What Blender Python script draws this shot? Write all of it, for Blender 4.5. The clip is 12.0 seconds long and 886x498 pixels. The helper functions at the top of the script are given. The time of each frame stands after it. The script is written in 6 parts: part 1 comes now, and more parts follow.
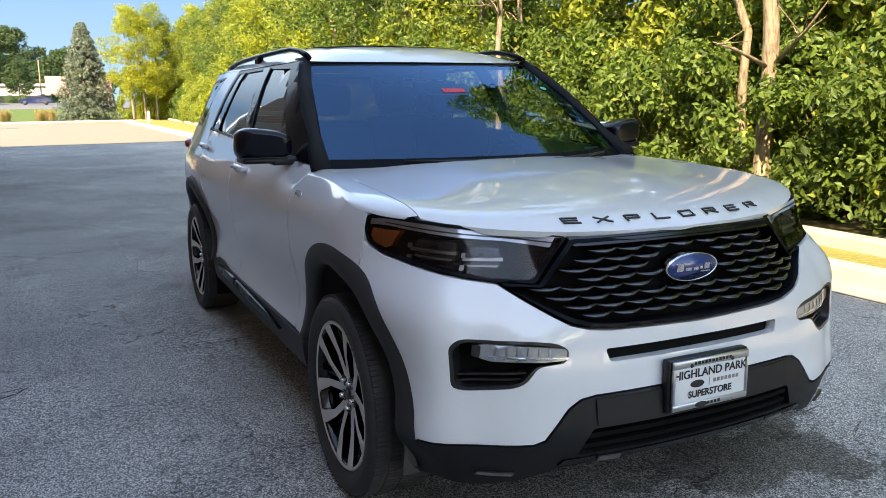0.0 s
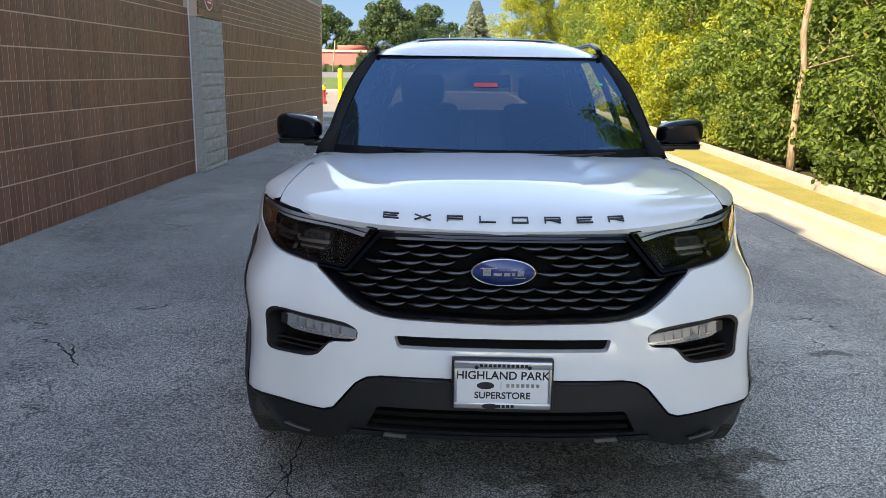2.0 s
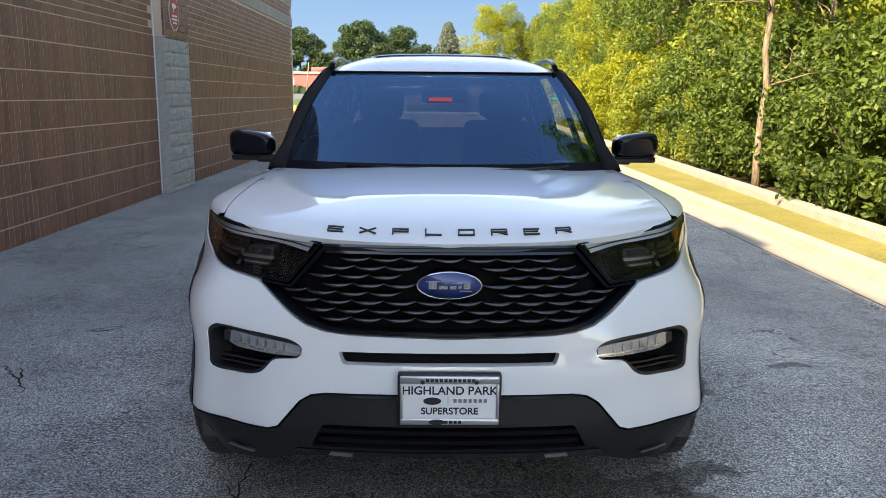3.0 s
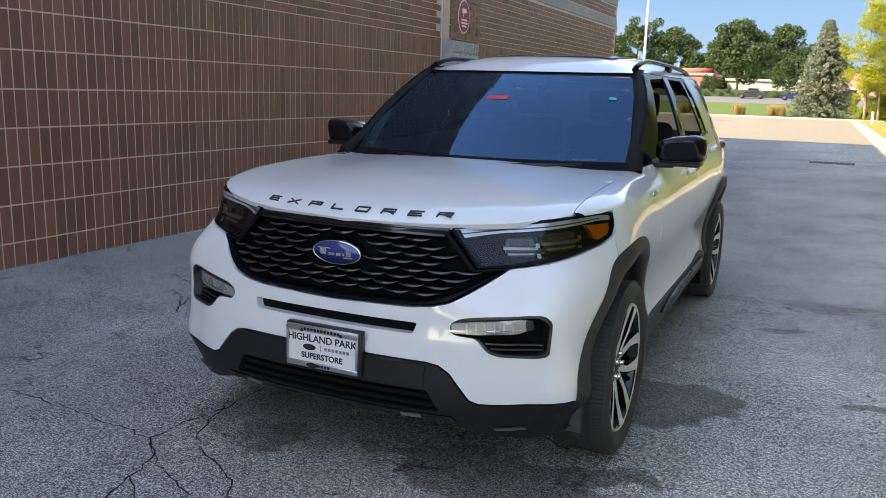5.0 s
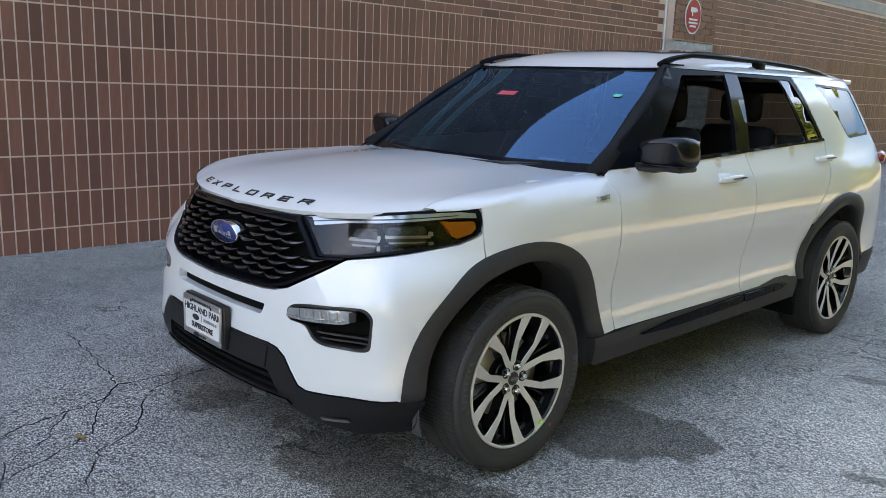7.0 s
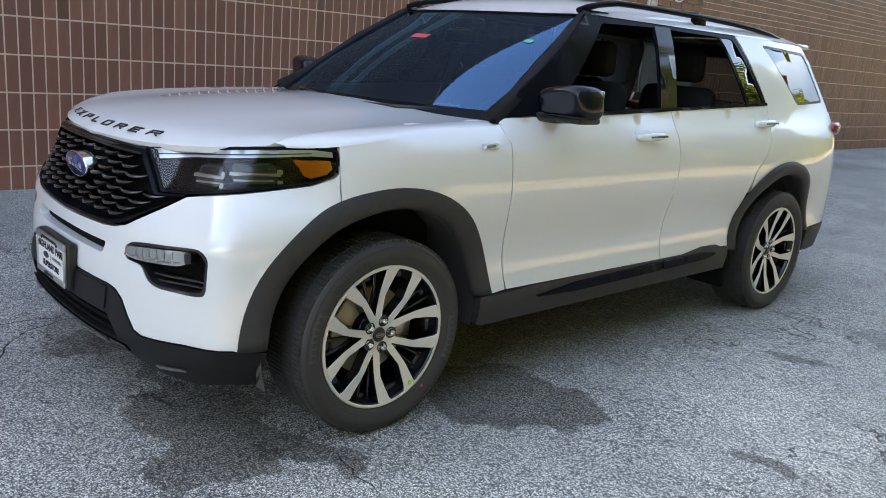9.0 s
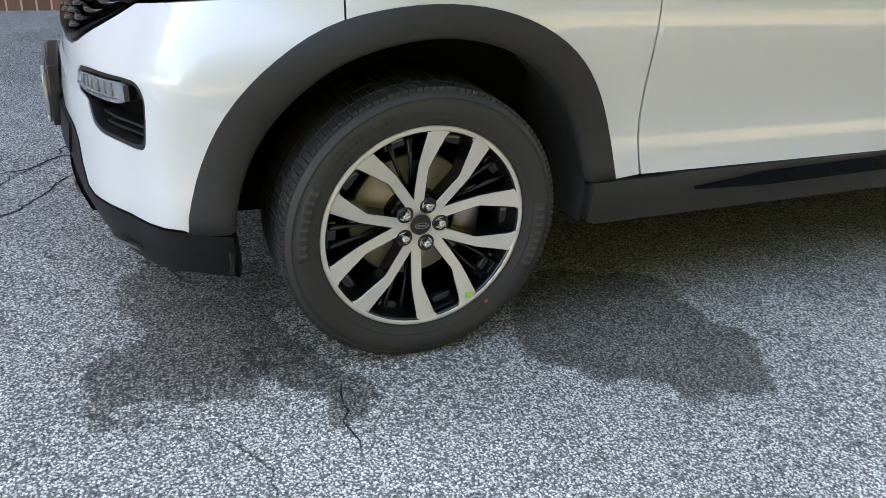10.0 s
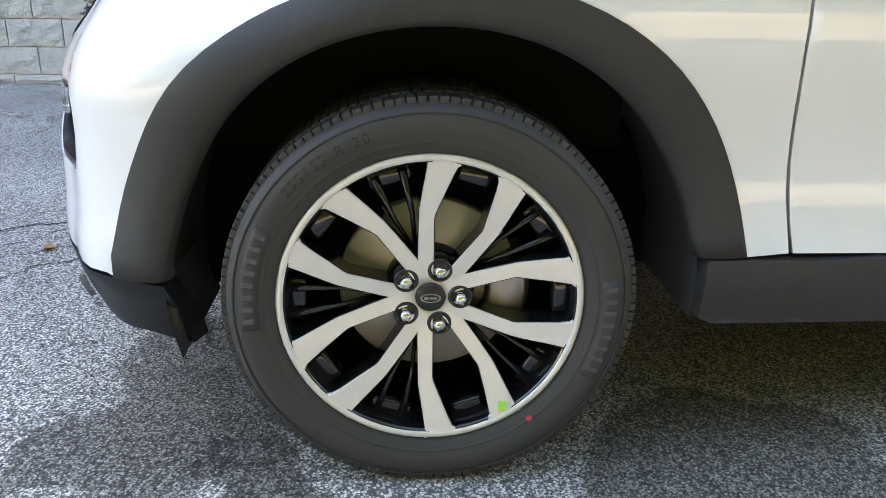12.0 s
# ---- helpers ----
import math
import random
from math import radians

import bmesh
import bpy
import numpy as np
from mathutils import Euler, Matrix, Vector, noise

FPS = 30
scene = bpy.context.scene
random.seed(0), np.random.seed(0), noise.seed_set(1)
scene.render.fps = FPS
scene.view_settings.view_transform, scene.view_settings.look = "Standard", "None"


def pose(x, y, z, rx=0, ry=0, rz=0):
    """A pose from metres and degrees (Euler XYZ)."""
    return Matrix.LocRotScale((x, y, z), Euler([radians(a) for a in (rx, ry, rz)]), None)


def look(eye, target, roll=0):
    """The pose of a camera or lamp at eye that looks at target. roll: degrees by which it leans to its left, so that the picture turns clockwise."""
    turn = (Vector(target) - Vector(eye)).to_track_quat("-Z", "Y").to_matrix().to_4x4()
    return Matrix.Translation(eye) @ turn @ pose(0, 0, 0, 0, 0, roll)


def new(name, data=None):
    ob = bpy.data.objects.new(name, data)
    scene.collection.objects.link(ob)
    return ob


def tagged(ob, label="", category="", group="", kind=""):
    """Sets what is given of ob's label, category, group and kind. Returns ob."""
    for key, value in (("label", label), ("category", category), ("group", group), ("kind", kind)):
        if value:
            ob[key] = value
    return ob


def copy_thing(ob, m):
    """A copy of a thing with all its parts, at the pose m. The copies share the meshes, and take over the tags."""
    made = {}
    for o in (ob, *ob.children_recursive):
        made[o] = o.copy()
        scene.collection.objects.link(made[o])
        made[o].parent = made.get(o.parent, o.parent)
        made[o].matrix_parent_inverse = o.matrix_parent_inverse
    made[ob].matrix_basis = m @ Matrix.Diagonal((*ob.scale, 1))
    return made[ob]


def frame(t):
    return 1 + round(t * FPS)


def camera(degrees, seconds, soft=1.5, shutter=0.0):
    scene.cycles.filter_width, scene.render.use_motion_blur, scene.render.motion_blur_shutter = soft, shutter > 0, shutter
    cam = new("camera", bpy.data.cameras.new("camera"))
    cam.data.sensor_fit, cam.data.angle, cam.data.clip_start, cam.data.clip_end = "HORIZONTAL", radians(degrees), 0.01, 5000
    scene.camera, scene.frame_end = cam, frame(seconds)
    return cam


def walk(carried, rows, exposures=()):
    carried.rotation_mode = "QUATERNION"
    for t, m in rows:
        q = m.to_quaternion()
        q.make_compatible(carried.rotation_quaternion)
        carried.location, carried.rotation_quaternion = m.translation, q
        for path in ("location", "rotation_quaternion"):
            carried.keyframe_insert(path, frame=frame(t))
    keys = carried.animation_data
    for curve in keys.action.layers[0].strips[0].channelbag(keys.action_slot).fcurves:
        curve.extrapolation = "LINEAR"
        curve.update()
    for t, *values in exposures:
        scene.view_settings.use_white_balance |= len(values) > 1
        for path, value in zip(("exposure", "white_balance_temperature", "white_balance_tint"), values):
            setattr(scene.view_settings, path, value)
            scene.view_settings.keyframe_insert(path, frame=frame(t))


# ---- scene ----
cam = camera(57.8, 12.0, soft=0.7)
PATH = [
    (0, (-1.818, -2.655, 1.419), (-0.959, -0.886, 1.051), -0.7),
    (0.5, (-1.31, -2.906, 1.425), (-0.663, -1.051, 1.049), 0.1),
    (1, (-0.797, -3.142, 1.439), (-0.492, -1.204, 1.046), -0.5),
    (1.5, (-0.409, -3.217, 1.463), (-0.233, -1.266, 1.059), 2.2),
    (2, (-0.157, -3.28, 1.511), (-0.19, -1.326, 1.084), 0.8),
    (2.5, (-0.092, -3.263, 1.519), (-0.067, -1.305, 1.11), 0.7),
    (2.7, (-0.096, -3.241, 1.495), (-0.058, -1.28, 1.107), 0.4),
    (4.3, (0.834, -3.303, 1.464), (0.442, -1.377, 1.097), 1.4),
    (4.5, (1.042, -3.309, 1.483), (0.525, -1.415, 1.104), 1.4),
    (5, (1.602, -3.247, 1.495), (0.776, -1.468, 1.103), 1.7),
    (5.5, (2.063, -3.068, 1.48), (1.055, -1.387, 1.083), 3.4),
    (6, (2.433, -2.831, 1.488), (1.167, -1.338, 1.078), 2.8),
    (6.5, (2.693, -2.524, 1.484), (1.354, -1.095, 1.081), 2.9),
    (7, (2.897, -2.255, 1.489), (1.468, -0.915, 1.087), 2.2),
    (7.2, (2.945, -2.187, 1.495), (1.543, -0.819, 1.094), 2.9),
    (8.8, (3.145, -1.872, 1.441), (1.718, -0.543, 0.997), 3.2),
    (9, (3.09, -1.743, 1.39), (1.672, -0.415, 0.914), 4.7),
    (9.5, (2.86, -1.25, 1.332), (1.444, 0.013, 0.701), 5.1),
    (10, (2.631, -0.718, 1.207), (0.998, 0.036, 0.332), 4.2),
    (10.5, (2.31, -0.345, 1.055), (0.588, 0.109, 0.145), 5.4),
    (11, (2.101, -0.122, 0.908), (0.265, -0.005, 0.125), 3.0),
    (11.5, (2.181, -0.1, 0.933), (0.298, 0.02, 0.271), 1.5),
    (12, (2.249, -0.053, 0.943), (0.373, 0.06, 0.26), 1.0),
]
walk(cam, [(t, look(eye, target, roll)) for t, eye, target, roll in PATH],
     [(0, 2.52, 9300, 13), (2.5, 2.25, 9200, 15), (5, 2.33, 9200, 15), (6.5, 2.62, 9400, 15), (8.8, 2.82, 9500, 15), (9.5, 2.86, 9500, 15), (10.5, 3.32, 10000, 16), (11.5, 3.54, 9400, 17), (12, 3.56, 9400, 17)])

# ---- world and sun ----
SUN = Vector((-7.35, -8.06, 8.6)).normalized()
world = bpy.data.worlds.new("sky")
scene.world = world
world.use_nodes = True
_sky = world.node_tree.nodes.new("ShaderNodeTexSky")
_sky.sky_type, _sky.sun_disc = "NISHITA", False
_sky.sun_elevation, _sky.sun_rotation = math.asin(SUN.z), math.atan2(SUN.x, SUN.y)
_sky.air_density, _sky.dust_density, _sky.ozone_density, _sky.altitude = 1.0, 0.6, 3.0, 1000
world.node_tree.links.new(_sky.outputs[0], world.node_tree.nodes["Background"].inputs[0])
world.node_tree.nodes["Background"].inputs[1].default_value = 0.15
sun = new("sun", bpy.data.lights.new("sun", "SUN"))
sun.data.energy, sun.data.angle, sun.data.color = 2.5, radians(0.5), (1.0, 0.94, 0.84)
sun.matrix_world = look((0, 0, 30), Vector((0, 0, 30)) - SUN)


# ---- materials ----
class Nodes:
    """A short hand for node materials."""

    def __init__(self, name, rough=0.5, metal=0.0, color=(.5, .5, .5), coat=0.0, spec=0.5):
        self.m = bpy.data.materials.new(name)
        self.m.use_nodes = True
        self.t = self.m.node_tree
        self.p = self.t.nodes["Principled BSDF"]
        self.p.inputs["Roughness"].default_value = rough
        self.p.inputs["Metallic"].default_value = metal
        self.p.inputs["Base Color"].default_value = (*color, 1)
        self.p.inputs["Coat Weight"].default_value = coat
        self.p.inputs["Coat Roughness"].default_value = 0.03
        self.p.inputs["Specular IOR Level"].default_value = spec
        self.xyz = None

    def add(self, kind, operation="", feature="", blend_type="", gradient_type=""):
        n = self.t.nodes.new("ShaderNode" + kind)
        if operation:
            n.operation = operation
        if feature:
            n.feature = feature
        if blend_type:
            n.data_type, n.blend_type = "RGBA", blend_type
        if gradient_type:
            n.gradient_type = gradient_type
        return n

    def link(self, a, b):
        self.t.links.new(a, b)

    def where(self):
        if self.xyz is None:
            self.xyz = self.add("TexCoord").outputs["Object"]
        return self.xyz

    def scaled(self, sx, sy, sz):
        m = self.add("Mapping")
        m.inputs["Scale"].default_value = (sx, sy, sz)
        self.link(self.where(), m.inputs[0])
        return m.outputs[0]

    def noise(self, scale, detail=4, rough=0.55, at=None, warp=0.0):
        n = self.add("TexNoise")
        n.inputs["Scale"].default_value, n.inputs["Detail"].default_value = scale, detail
        n.inputs["Roughness"].default_value, n.inputs["Distortion"].default_value = rough, warp
        self.link(at or self.where(), n.inputs["Vector"])
        return n.outputs["Fac"]

    def cells(self, scale, what="Color", at=None, feature="F1"):
        n = self.add("TexVoronoi", feature=feature)
        n.inputs["Scale"].default_value = scale
        self.link(at or self.where(), n.inputs["Vector"])
        return n.outputs[what]

    def ramp(self, fac, *stops):
        n = self.add("ValToRGB")
        e = n.color_ramp.elements
        while len(e) < len(stops):
            e.new(0.5)
        for el, (pos, col) in zip(e, stops):
            el.position = pos
            el.color = (*col, 1) if isinstance(col, tuple) else (col, col, col, 1)
        self.link(fac, n.inputs[0])
        return n.outputs[0]

    def mix(self, fac, a, b, kind="MIX"):
        n = self.add("Mix", blend_type=kind)
        for value, i in ((fac, 0), (a, 6), (b, 7)):
            if isinstance(value, (int, float)):
                n.inputs[i].default_value = value if i == 0 else (value, value, value, 1)
            elif isinstance(value, tuple):
                n.inputs[i].default_value = (*value, 1)
            else:
                self.link(value, n.inputs[i])
        return n.outputs[2]

    def math(self, op, a, b=0.0):
        n = self.add("Math", operation=op)
        for value, i in ((a, 0), (b, 1)):
            if isinstance(value, (int, float)):
                n.inputs[i].default_value = value
            else:
                self.link(value, n.inputs[i])
        return n.outputs[0]

    def bump(self, height, strength=0.3, distance=0.01):
        n = self.add("Bump")
        n.inputs["Strength"].default_value, n.inputs["Distance"].default_value = strength, distance
        self.link(height, n.inputs["Height"])
        self.link(n.outputs[0], self.p.inputs["Normal"])

    def base(self, c):
        self.link(c, self.p.inputs["Base Color"])

    def rough(self, r):
        self.link(r, self.p.inputs["Roughness"])

    def random(self):
        return self.add("ObjectInfo").outputs["Random"]

    def island(self):
        return self.add("NewGeometry").outputs["Random Per Island"]


def plain(name, color, rough=0.5, metal=0.0, coat=0.0, grain=0.0, scale=60, spec=0.5):
    """A material with a fine grain in colour and relief."""
    n = Nodes(name, rough, metal, color, coat, spec)
    if grain:
        f = n.noise(scale, 6, 0.6)
        big = n.noise(scale / 14, 3)
        lo, hi = tuple(c * (1 - grain) for c in color), tuple(min(c * (1 + grain), 1) for c in color)
        n.base(n.mix(n.math("MULTIPLY", n.math("ADD", f, big), 0.5), lo, hi))
        n.bump(f, 0.15, 0.002)
    return n.m


def asphalt_material():
    n = Nodes("asphalt", 0.88, spec=0.3)
    stone = n.cells(165)
    grey = n.add("SeparateColor")
    n.link(stone, grey.inputs[0])
    gap = n.cells(165, "Distance")
    fine = n.noise(170, 3, .64)
    pits = n.noise(105, 3, .7)
    big = n.noise(0.55, 5, 0.6)
    mid = n.noise(7, 5, 0.65)
    c = n.ramp(grey.outputs[0], (0.0, (.32, .317, .31)), (0.35, (.52, .515, .50)), (0.75, (.66, .65, .63)), (1.0, (.77, .76, .74)))
    c = n.mix(n.ramp(n.math("ADD", gap, n.math("MULTIPLY", fine, .5)), (.70, 0.0), (.85, .9)), c, (.10, .10, .098))
    c = n.mix(n.ramp(pits, (.37, .92), (.455, 0.0)), c, (.028, .028, .029))
    c = n.mix(n.ramp(big, (0.35, 0.0), (0.7, 1.0)), n.mix(1.0, c, (.74, .74, .75), "MULTIPLY"), n.mix(1.0, c, (1.2, 1.19, 1.16), "MULTIPLY"))
    c = n.mix(n.ramp(mid, (0.42, 0.0), (0.68, 0.55)), c, n.mix(1.0, c, (.72, .72, .73), "MULTIPLY"))
    spots = n.noise(24, 3, .6)
    c = n.mix(n.ramp(spots, (.55, 0.0), (.68, .55)), c, n.mix(1.0, c, (.45, .45, .46), "MULTIPLY"))
    worn = n.math("MULTIPLY", n.ramp(n.noise(1.5, 5, .65), (.50, 0.0), (.60, 1.0)), n.ramp(n.noise(48, 3, .65), (.52, 0.0), (.57, .7)))
    c = n.mix(worn, c, (.055, .055, .057))
    specks = n.noise(62, 2, .6)
    c = n.mix(n.ramp(specks, (.55, 0.0), (.62, .45)), c, n.mix(1.0, c, (.40, .40, .41), "MULTIPLY"))
    c = n.mix(n.ramp(specks, (.32, .2), (.42, 0.0)), c, n.mix(1.0, c, (1.45, 1.44, 1.42), "MULTIPLY"))
    bend = n.add("VectorMath", operation="ADD")
    w0 = n.add("TexNoise")
    w0.inputs["Scale"].default_value, w0.inputs["Detail"].default_value = 3.0, 6
    n.link(n.where(), w0.inputs["Vector"])
    n.link(n.where(), bend.inputs[0])
    n.link(w0.outputs["Color"], bend.inputs[1])
    net = n.cells(1.15, "Distance", bend.outputs[0], "DISTANCE_TO_EDGE")
    line = n.math("MULTIPLY", n.ramp(net, (.004, 1.0), (.011, 0.0)), n.ramp(n.noise(1.1, 4, .6), (.50, 0.0), (.58, 1.0)))
    c = n.mix(n.math("MULTIPLY", line, .85), c, (.02, .02, .02))
    # light put into colour: paler towards the sunlit gutter, darker along the wall side
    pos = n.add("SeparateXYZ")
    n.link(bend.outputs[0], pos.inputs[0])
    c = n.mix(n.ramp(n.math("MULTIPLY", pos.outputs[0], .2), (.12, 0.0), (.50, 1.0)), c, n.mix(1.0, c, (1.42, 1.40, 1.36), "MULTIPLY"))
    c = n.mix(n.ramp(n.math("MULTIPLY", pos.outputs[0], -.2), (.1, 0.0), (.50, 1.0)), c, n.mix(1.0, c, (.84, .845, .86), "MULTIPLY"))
    # damp patches left by the washed car, and old oil spots
    warp = n.add("VectorMath", operation="ADD")
    w1 = n.add("TexNoise")
    w1.inputs["Scale"].default_value, w1.inputs["Detail"].default_value = 4.5, 5
    n.link(n.where(), w1.inputs["Vector"])
    shift = n.add("VectorMath", operation="SCALE")
    n.link(w1.outputs["Color"], shift.inputs[0])
    shift.inputs["Scale"].default_value = 0.42
    n.link(n.where(), warp.inputs[0])
    n.link(shift.outputs[0], warp.inputs[1])
    damp = None
    for cx, cy, rx, ry, amount in STAINS:
        m = n.add("Mapping")
        m.inputs["Location"].default_value = (-(cx + .21) / rx, -(cy + .21) / ry, 0)
        m.inputs["Scale"].default_value = (1 / rx, 1 / ry, 0)
        n.link(warp.outputs[0], m.inputs[0])
        g = n.add("TexGradient", gradient_type="SPHERICAL")
        n.link(m.outputs[0], g.inputs[0])
        v = n.math("MULTIPLY", n.ramp(g.outputs["Fac"], (0.04, 0.0), (0.13, 1.0)), amount)
        damp = v if damp is None else n.math("MAXIMUM", damp, v)
    c = n.mix(damp, c, n.mix(1.0, c, n.ramp(fine, (.44, (.30, .29, .275)), (.60, (.68, .66, .62))), "MULTIPLY"))
    c = n.mix(1.0, c, (1.16, 1.125, 1.065), "MULTIPLY")
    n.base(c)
    n.rough(n.math("SUBTRACT", 0.9, n.math("MULTIPLY", damp, 0.25)))
    n.bump(n.math("ADD", fine, n.math("MULTIPLY", pits, 0.5)), 0.6, 0.006)
    return n.m


STAINS = [(.45, -.50, .27, .26, .85), (.72, -.47, .29, .25, .9), (1.0, -.29, .27, .10, 1), (.86, -.72, .15, .11, .9), (.95, .62, .37, .34, 1), (1.17, .74, .23, .22, 1),
          (.75, 1.5, .30, .8, .3), (1.0, 2.1, .22, .35, .3), (1.97, 1.08, .14, .08, .9), (1.50, 2.3, .14, .07, .8), (-.5, -.42, .42, .36, .45),
          (-.02, -.44, .09, .08, .9), (.19, -.45, .09, .08, .9), (.48, -.42, .2, .12, .8), (-.38, -.60, .16, .13, .9), (.1, -.3, .6, .2, .5), (1.75, 3.1, .3, .2, .5)]
M_ASPHALT = asphalt_material()


def concrete_material(name, color, scale=1.0):
    n = Nodes(name, 0.9, spec=0.25)
    a, b, g = n.noise(3 * scale, 6, 0.7), n.noise(40 * scale, 4), n.cells(190)
    lo, hi = tuple(c * .8 for c in color), tuple(min(c * 1.12, 1) for c in color)
    c = n.mix(n.ramp(a, (.3, 0.0), (.72, 1.0)), lo, hi)
    c = n.mix(n.math("MULTIPLY", b, .35), c, tuple(v * .62 for v in color))
    n.base(c)
    n.bump(n.math("ADD", b, n.noise(160, 2)), .4, .004)
    return n.m


M_KERB = concrete_material("kerb_concrete", (.44, .41, .34))
M_LOT = concrete_material("pale_lot_concrete", (.275, .245, .19))
M_POST = concrete_material("post_concrete", (.45, .44, .42))


def tile_material(name, dark, light, single=False):
    n = Nodes(name, 0.46, spec=0.6)
    r = n.random() if single else n.island()
    c = n.ramp(r, (0.0, dark), (0.5, tuple((a + b) / 2 for a, b in zip(dark, light))), (0.86, light), (1.0, tuple(v * .62 for v in dark)))
    streak = n.noise(1, 5, .65, n.scaled(22, 22, 3))
    c = n.mix(n.ramp(streak, (.35, 0.0), (.8, .55)), c, tuple(v * .6 for v in dark))
    c = n.mix(n.math("MULTIPLY", n.noise(180, 3), .25), c, tuple(min(v * 1.5, 1) for v in light))
    n.base(c)
    n.bump(n.noise(120, 4), .25, .003)
    return n.m


M_TILE = tile_material("brown_glazed_brick", (.135, .053, .036), (.255, .098, .065))
M_MORTAR = plain("pale_mortar", (.62, .47, .38), .92, grain=.18, scale=90)
M_BAND = concrete_material("stone_band", (.40, .37, .33))


def block_material():
    n = Nodes("split_face_block", 0.95, spec=0.2)
    a, b = n.noise(9, 7, .7), n.noise(55, 5, .7)
    c = n.mix(n.ramp(a, (.3, 0.0), (.7, 1.0)), (.36, .35, .33), (.58, .56, .51))
    c = n.mix(n.math("MULTIPLY", n.random(), .3), c, (.45, .42, .36))
    n.base(n.mix(n.math("MULTIPLY", b, .4), c, (.29, .285, .27)))
    n.bump(n.math("ADD", a, n.math("MULTIPLY", b, .6)), .9, .03)
    return n.m


M_BLOCK = block_material()


def grass_material(name, a, b, c3):
    n = Nodes(name, 0.95, spec=0.1)
    c = n.mix(n.ramp(n.noise(1.3, 5, .7), (.3, 0.0), (.7, 1.0)), a, b)
    c = n.mix(n.ramp(n.noise(38, 4, .7), (.42, 0.0), (.7, .8)), c, c3)
    n.base(c)
    n.bump(n.noise(70, 4), .6, .02)
    return n.m


M_VERGE = grass_material("dry_verge_grass", (.18, .18, .045), (.30, .27, .08), (.36, .31, .13))
M_LAWN = grass_material("lawn", (.065, .115, .03), (.10, .15, .042), (.14, .17, .06))
M_SOIL = grass_material("leaf_litter", (.05, .04, .025), (.09, .07, .04), (.06, .075, .025))
M_ROADFAR = plain("far_road", (.13, .13, .135), .9, grain=.15, scale=3)


def leaf_material(name, dark, light, dead):
    n = Nodes(name, 0.5, spec=0.35)
    r = n.island()
    c = n.ramp(r, (0.0, dark), (0.55, light), (0.93, light), (1.0, dead))
    c = n.mix(n.ramp(n.noise(.7, 3), (.35, 0.0), (.65, .5)), c, dark)
    n.base(c)
    tr = n.add("BsdfTranslucent")
    n.link(n.mix(1.0, c, (1.15, 1.2, .6), "MULTIPLY"), tr.inputs[0])
    ms = n.add("MixShader")
    ms.inputs[0].default_value = .4
    n.link(n.p.outputs[0], ms.inputs[1])
    n.link(tr.outputs[0], ms.inputs[2])
    n.link(ms.outputs[0], n.t.nodes["Material Output"].inputs[0])
    return n.m


M_LEAF_GREEN = leaf_material("green_leaves", (.036, .068, .016), (.165, .25, .048), (.40, .38, .08))
M_LEAF_LIME = leaf_material("lime_leaves", (.12, .16, .025), (.34, .38, .055), (.46, .38, .06))
M_LEAF_GOLD = leaf_material("golden_leaves", (.17, .20, .018), (.40, .41, .035), (.50, .40, .05))
M_LEAF_DARK = leaf_material("dark_green_leaves", (.032, .062, .018), (.085, .14, .04), (.13, .16, .045))
M_LEAF_FAR = leaf_material("far_green_leaves", (.026, .052, .020), (.070, .115, .04), (.11, .135, .05))
M_NEEDLE = leaf_material("blue_green_needles", (.09, .115, .085), (.25, .29, .23), (.26, .25, .18))
M_REED = leaf_material("straw_grass", (.30, .22, .09), (.46, .36, .17), (.5, .42, .22))


def bark_material(name, a, b):
    n = Nodes(name, 0.92, spec=0.15)
    f = n.noise(1, 6, .7, n.scaled(26, 26, 5))
    n.base(n.mix(n.ramp(f, (.35, 0.0), (.68, 1.0)), a, b))
    n.bump(f, .8, .02)
    return n.m


M_BARK = bark_material("grey_tan_bark", (.15, .11, .07), (.46, .37, .26))
M_BARK_DARK = bark_material("dark_bark", (.045, .033, .022), (.13, .095, .062))

# car
def paint_material():
    n = Nodes("pearl_white_paint", 0.36, 0.0, (.78, .78, .77), 1.0, 0.4)
    n.p.inputs["Coat Roughness"].default_value = 0.035
    n.p.inputs["Coat IOR"].default_value = 1.65
    n.base(n.mix(n.math("MULTIPLY", n.noise(600, 2), .12), (.73, .73, .72), (.66, .665, .67)))
    return n.m


M_PAINT = paint_material()
M_BLACK = plain("gloss_black", (.006, .006, .007), .12, coat=.15)
M_PILLAR = plain("pillar_black", (.006, .007, .010), .14, spec=.04)
M_GLOSSPILLAR = plain("piano_black_pillar", (.004, .004, .006), .08, spec=.3)
M_VALANCE = plain("dark_bumper_plastic", (.012, .012, .013), .5, grain=.35, scale=420, spec=.28)
M_PLASTIC = plain("dark_textured_plastic", (.036, .035, .035), .55, grain=.35, scale=420, spec=.3)
M_RUBBER = plain("tyre_rubber", (.033, .031, .029), .62, grain=.3, scale=150)
M_STRIP = plain("light_guide", (.62, .66, .71), .14, .35, coat=.6)
M_LAMPCLEAR = plain("lamp_reflector", (.36, .37, .38), .25, .5)
M_WELL = plain("wheel_well_felt", (.075, .074, .073), .95, grain=.3, spec=.15)
M_LINER = plain("black_liner", (.006, .006, .006), .9, grain=.2, spec=.1)
M_TRIM = plain("satin_black_trim", (.012, .012, .013), .38)
M_ALLOY = plain("machined_alloy", (.71, .67, .61), .40, .40, grain=.08, scale=300)
M_CHROME = plain("chrome", (.78, .78, .78), .08, 1.0)
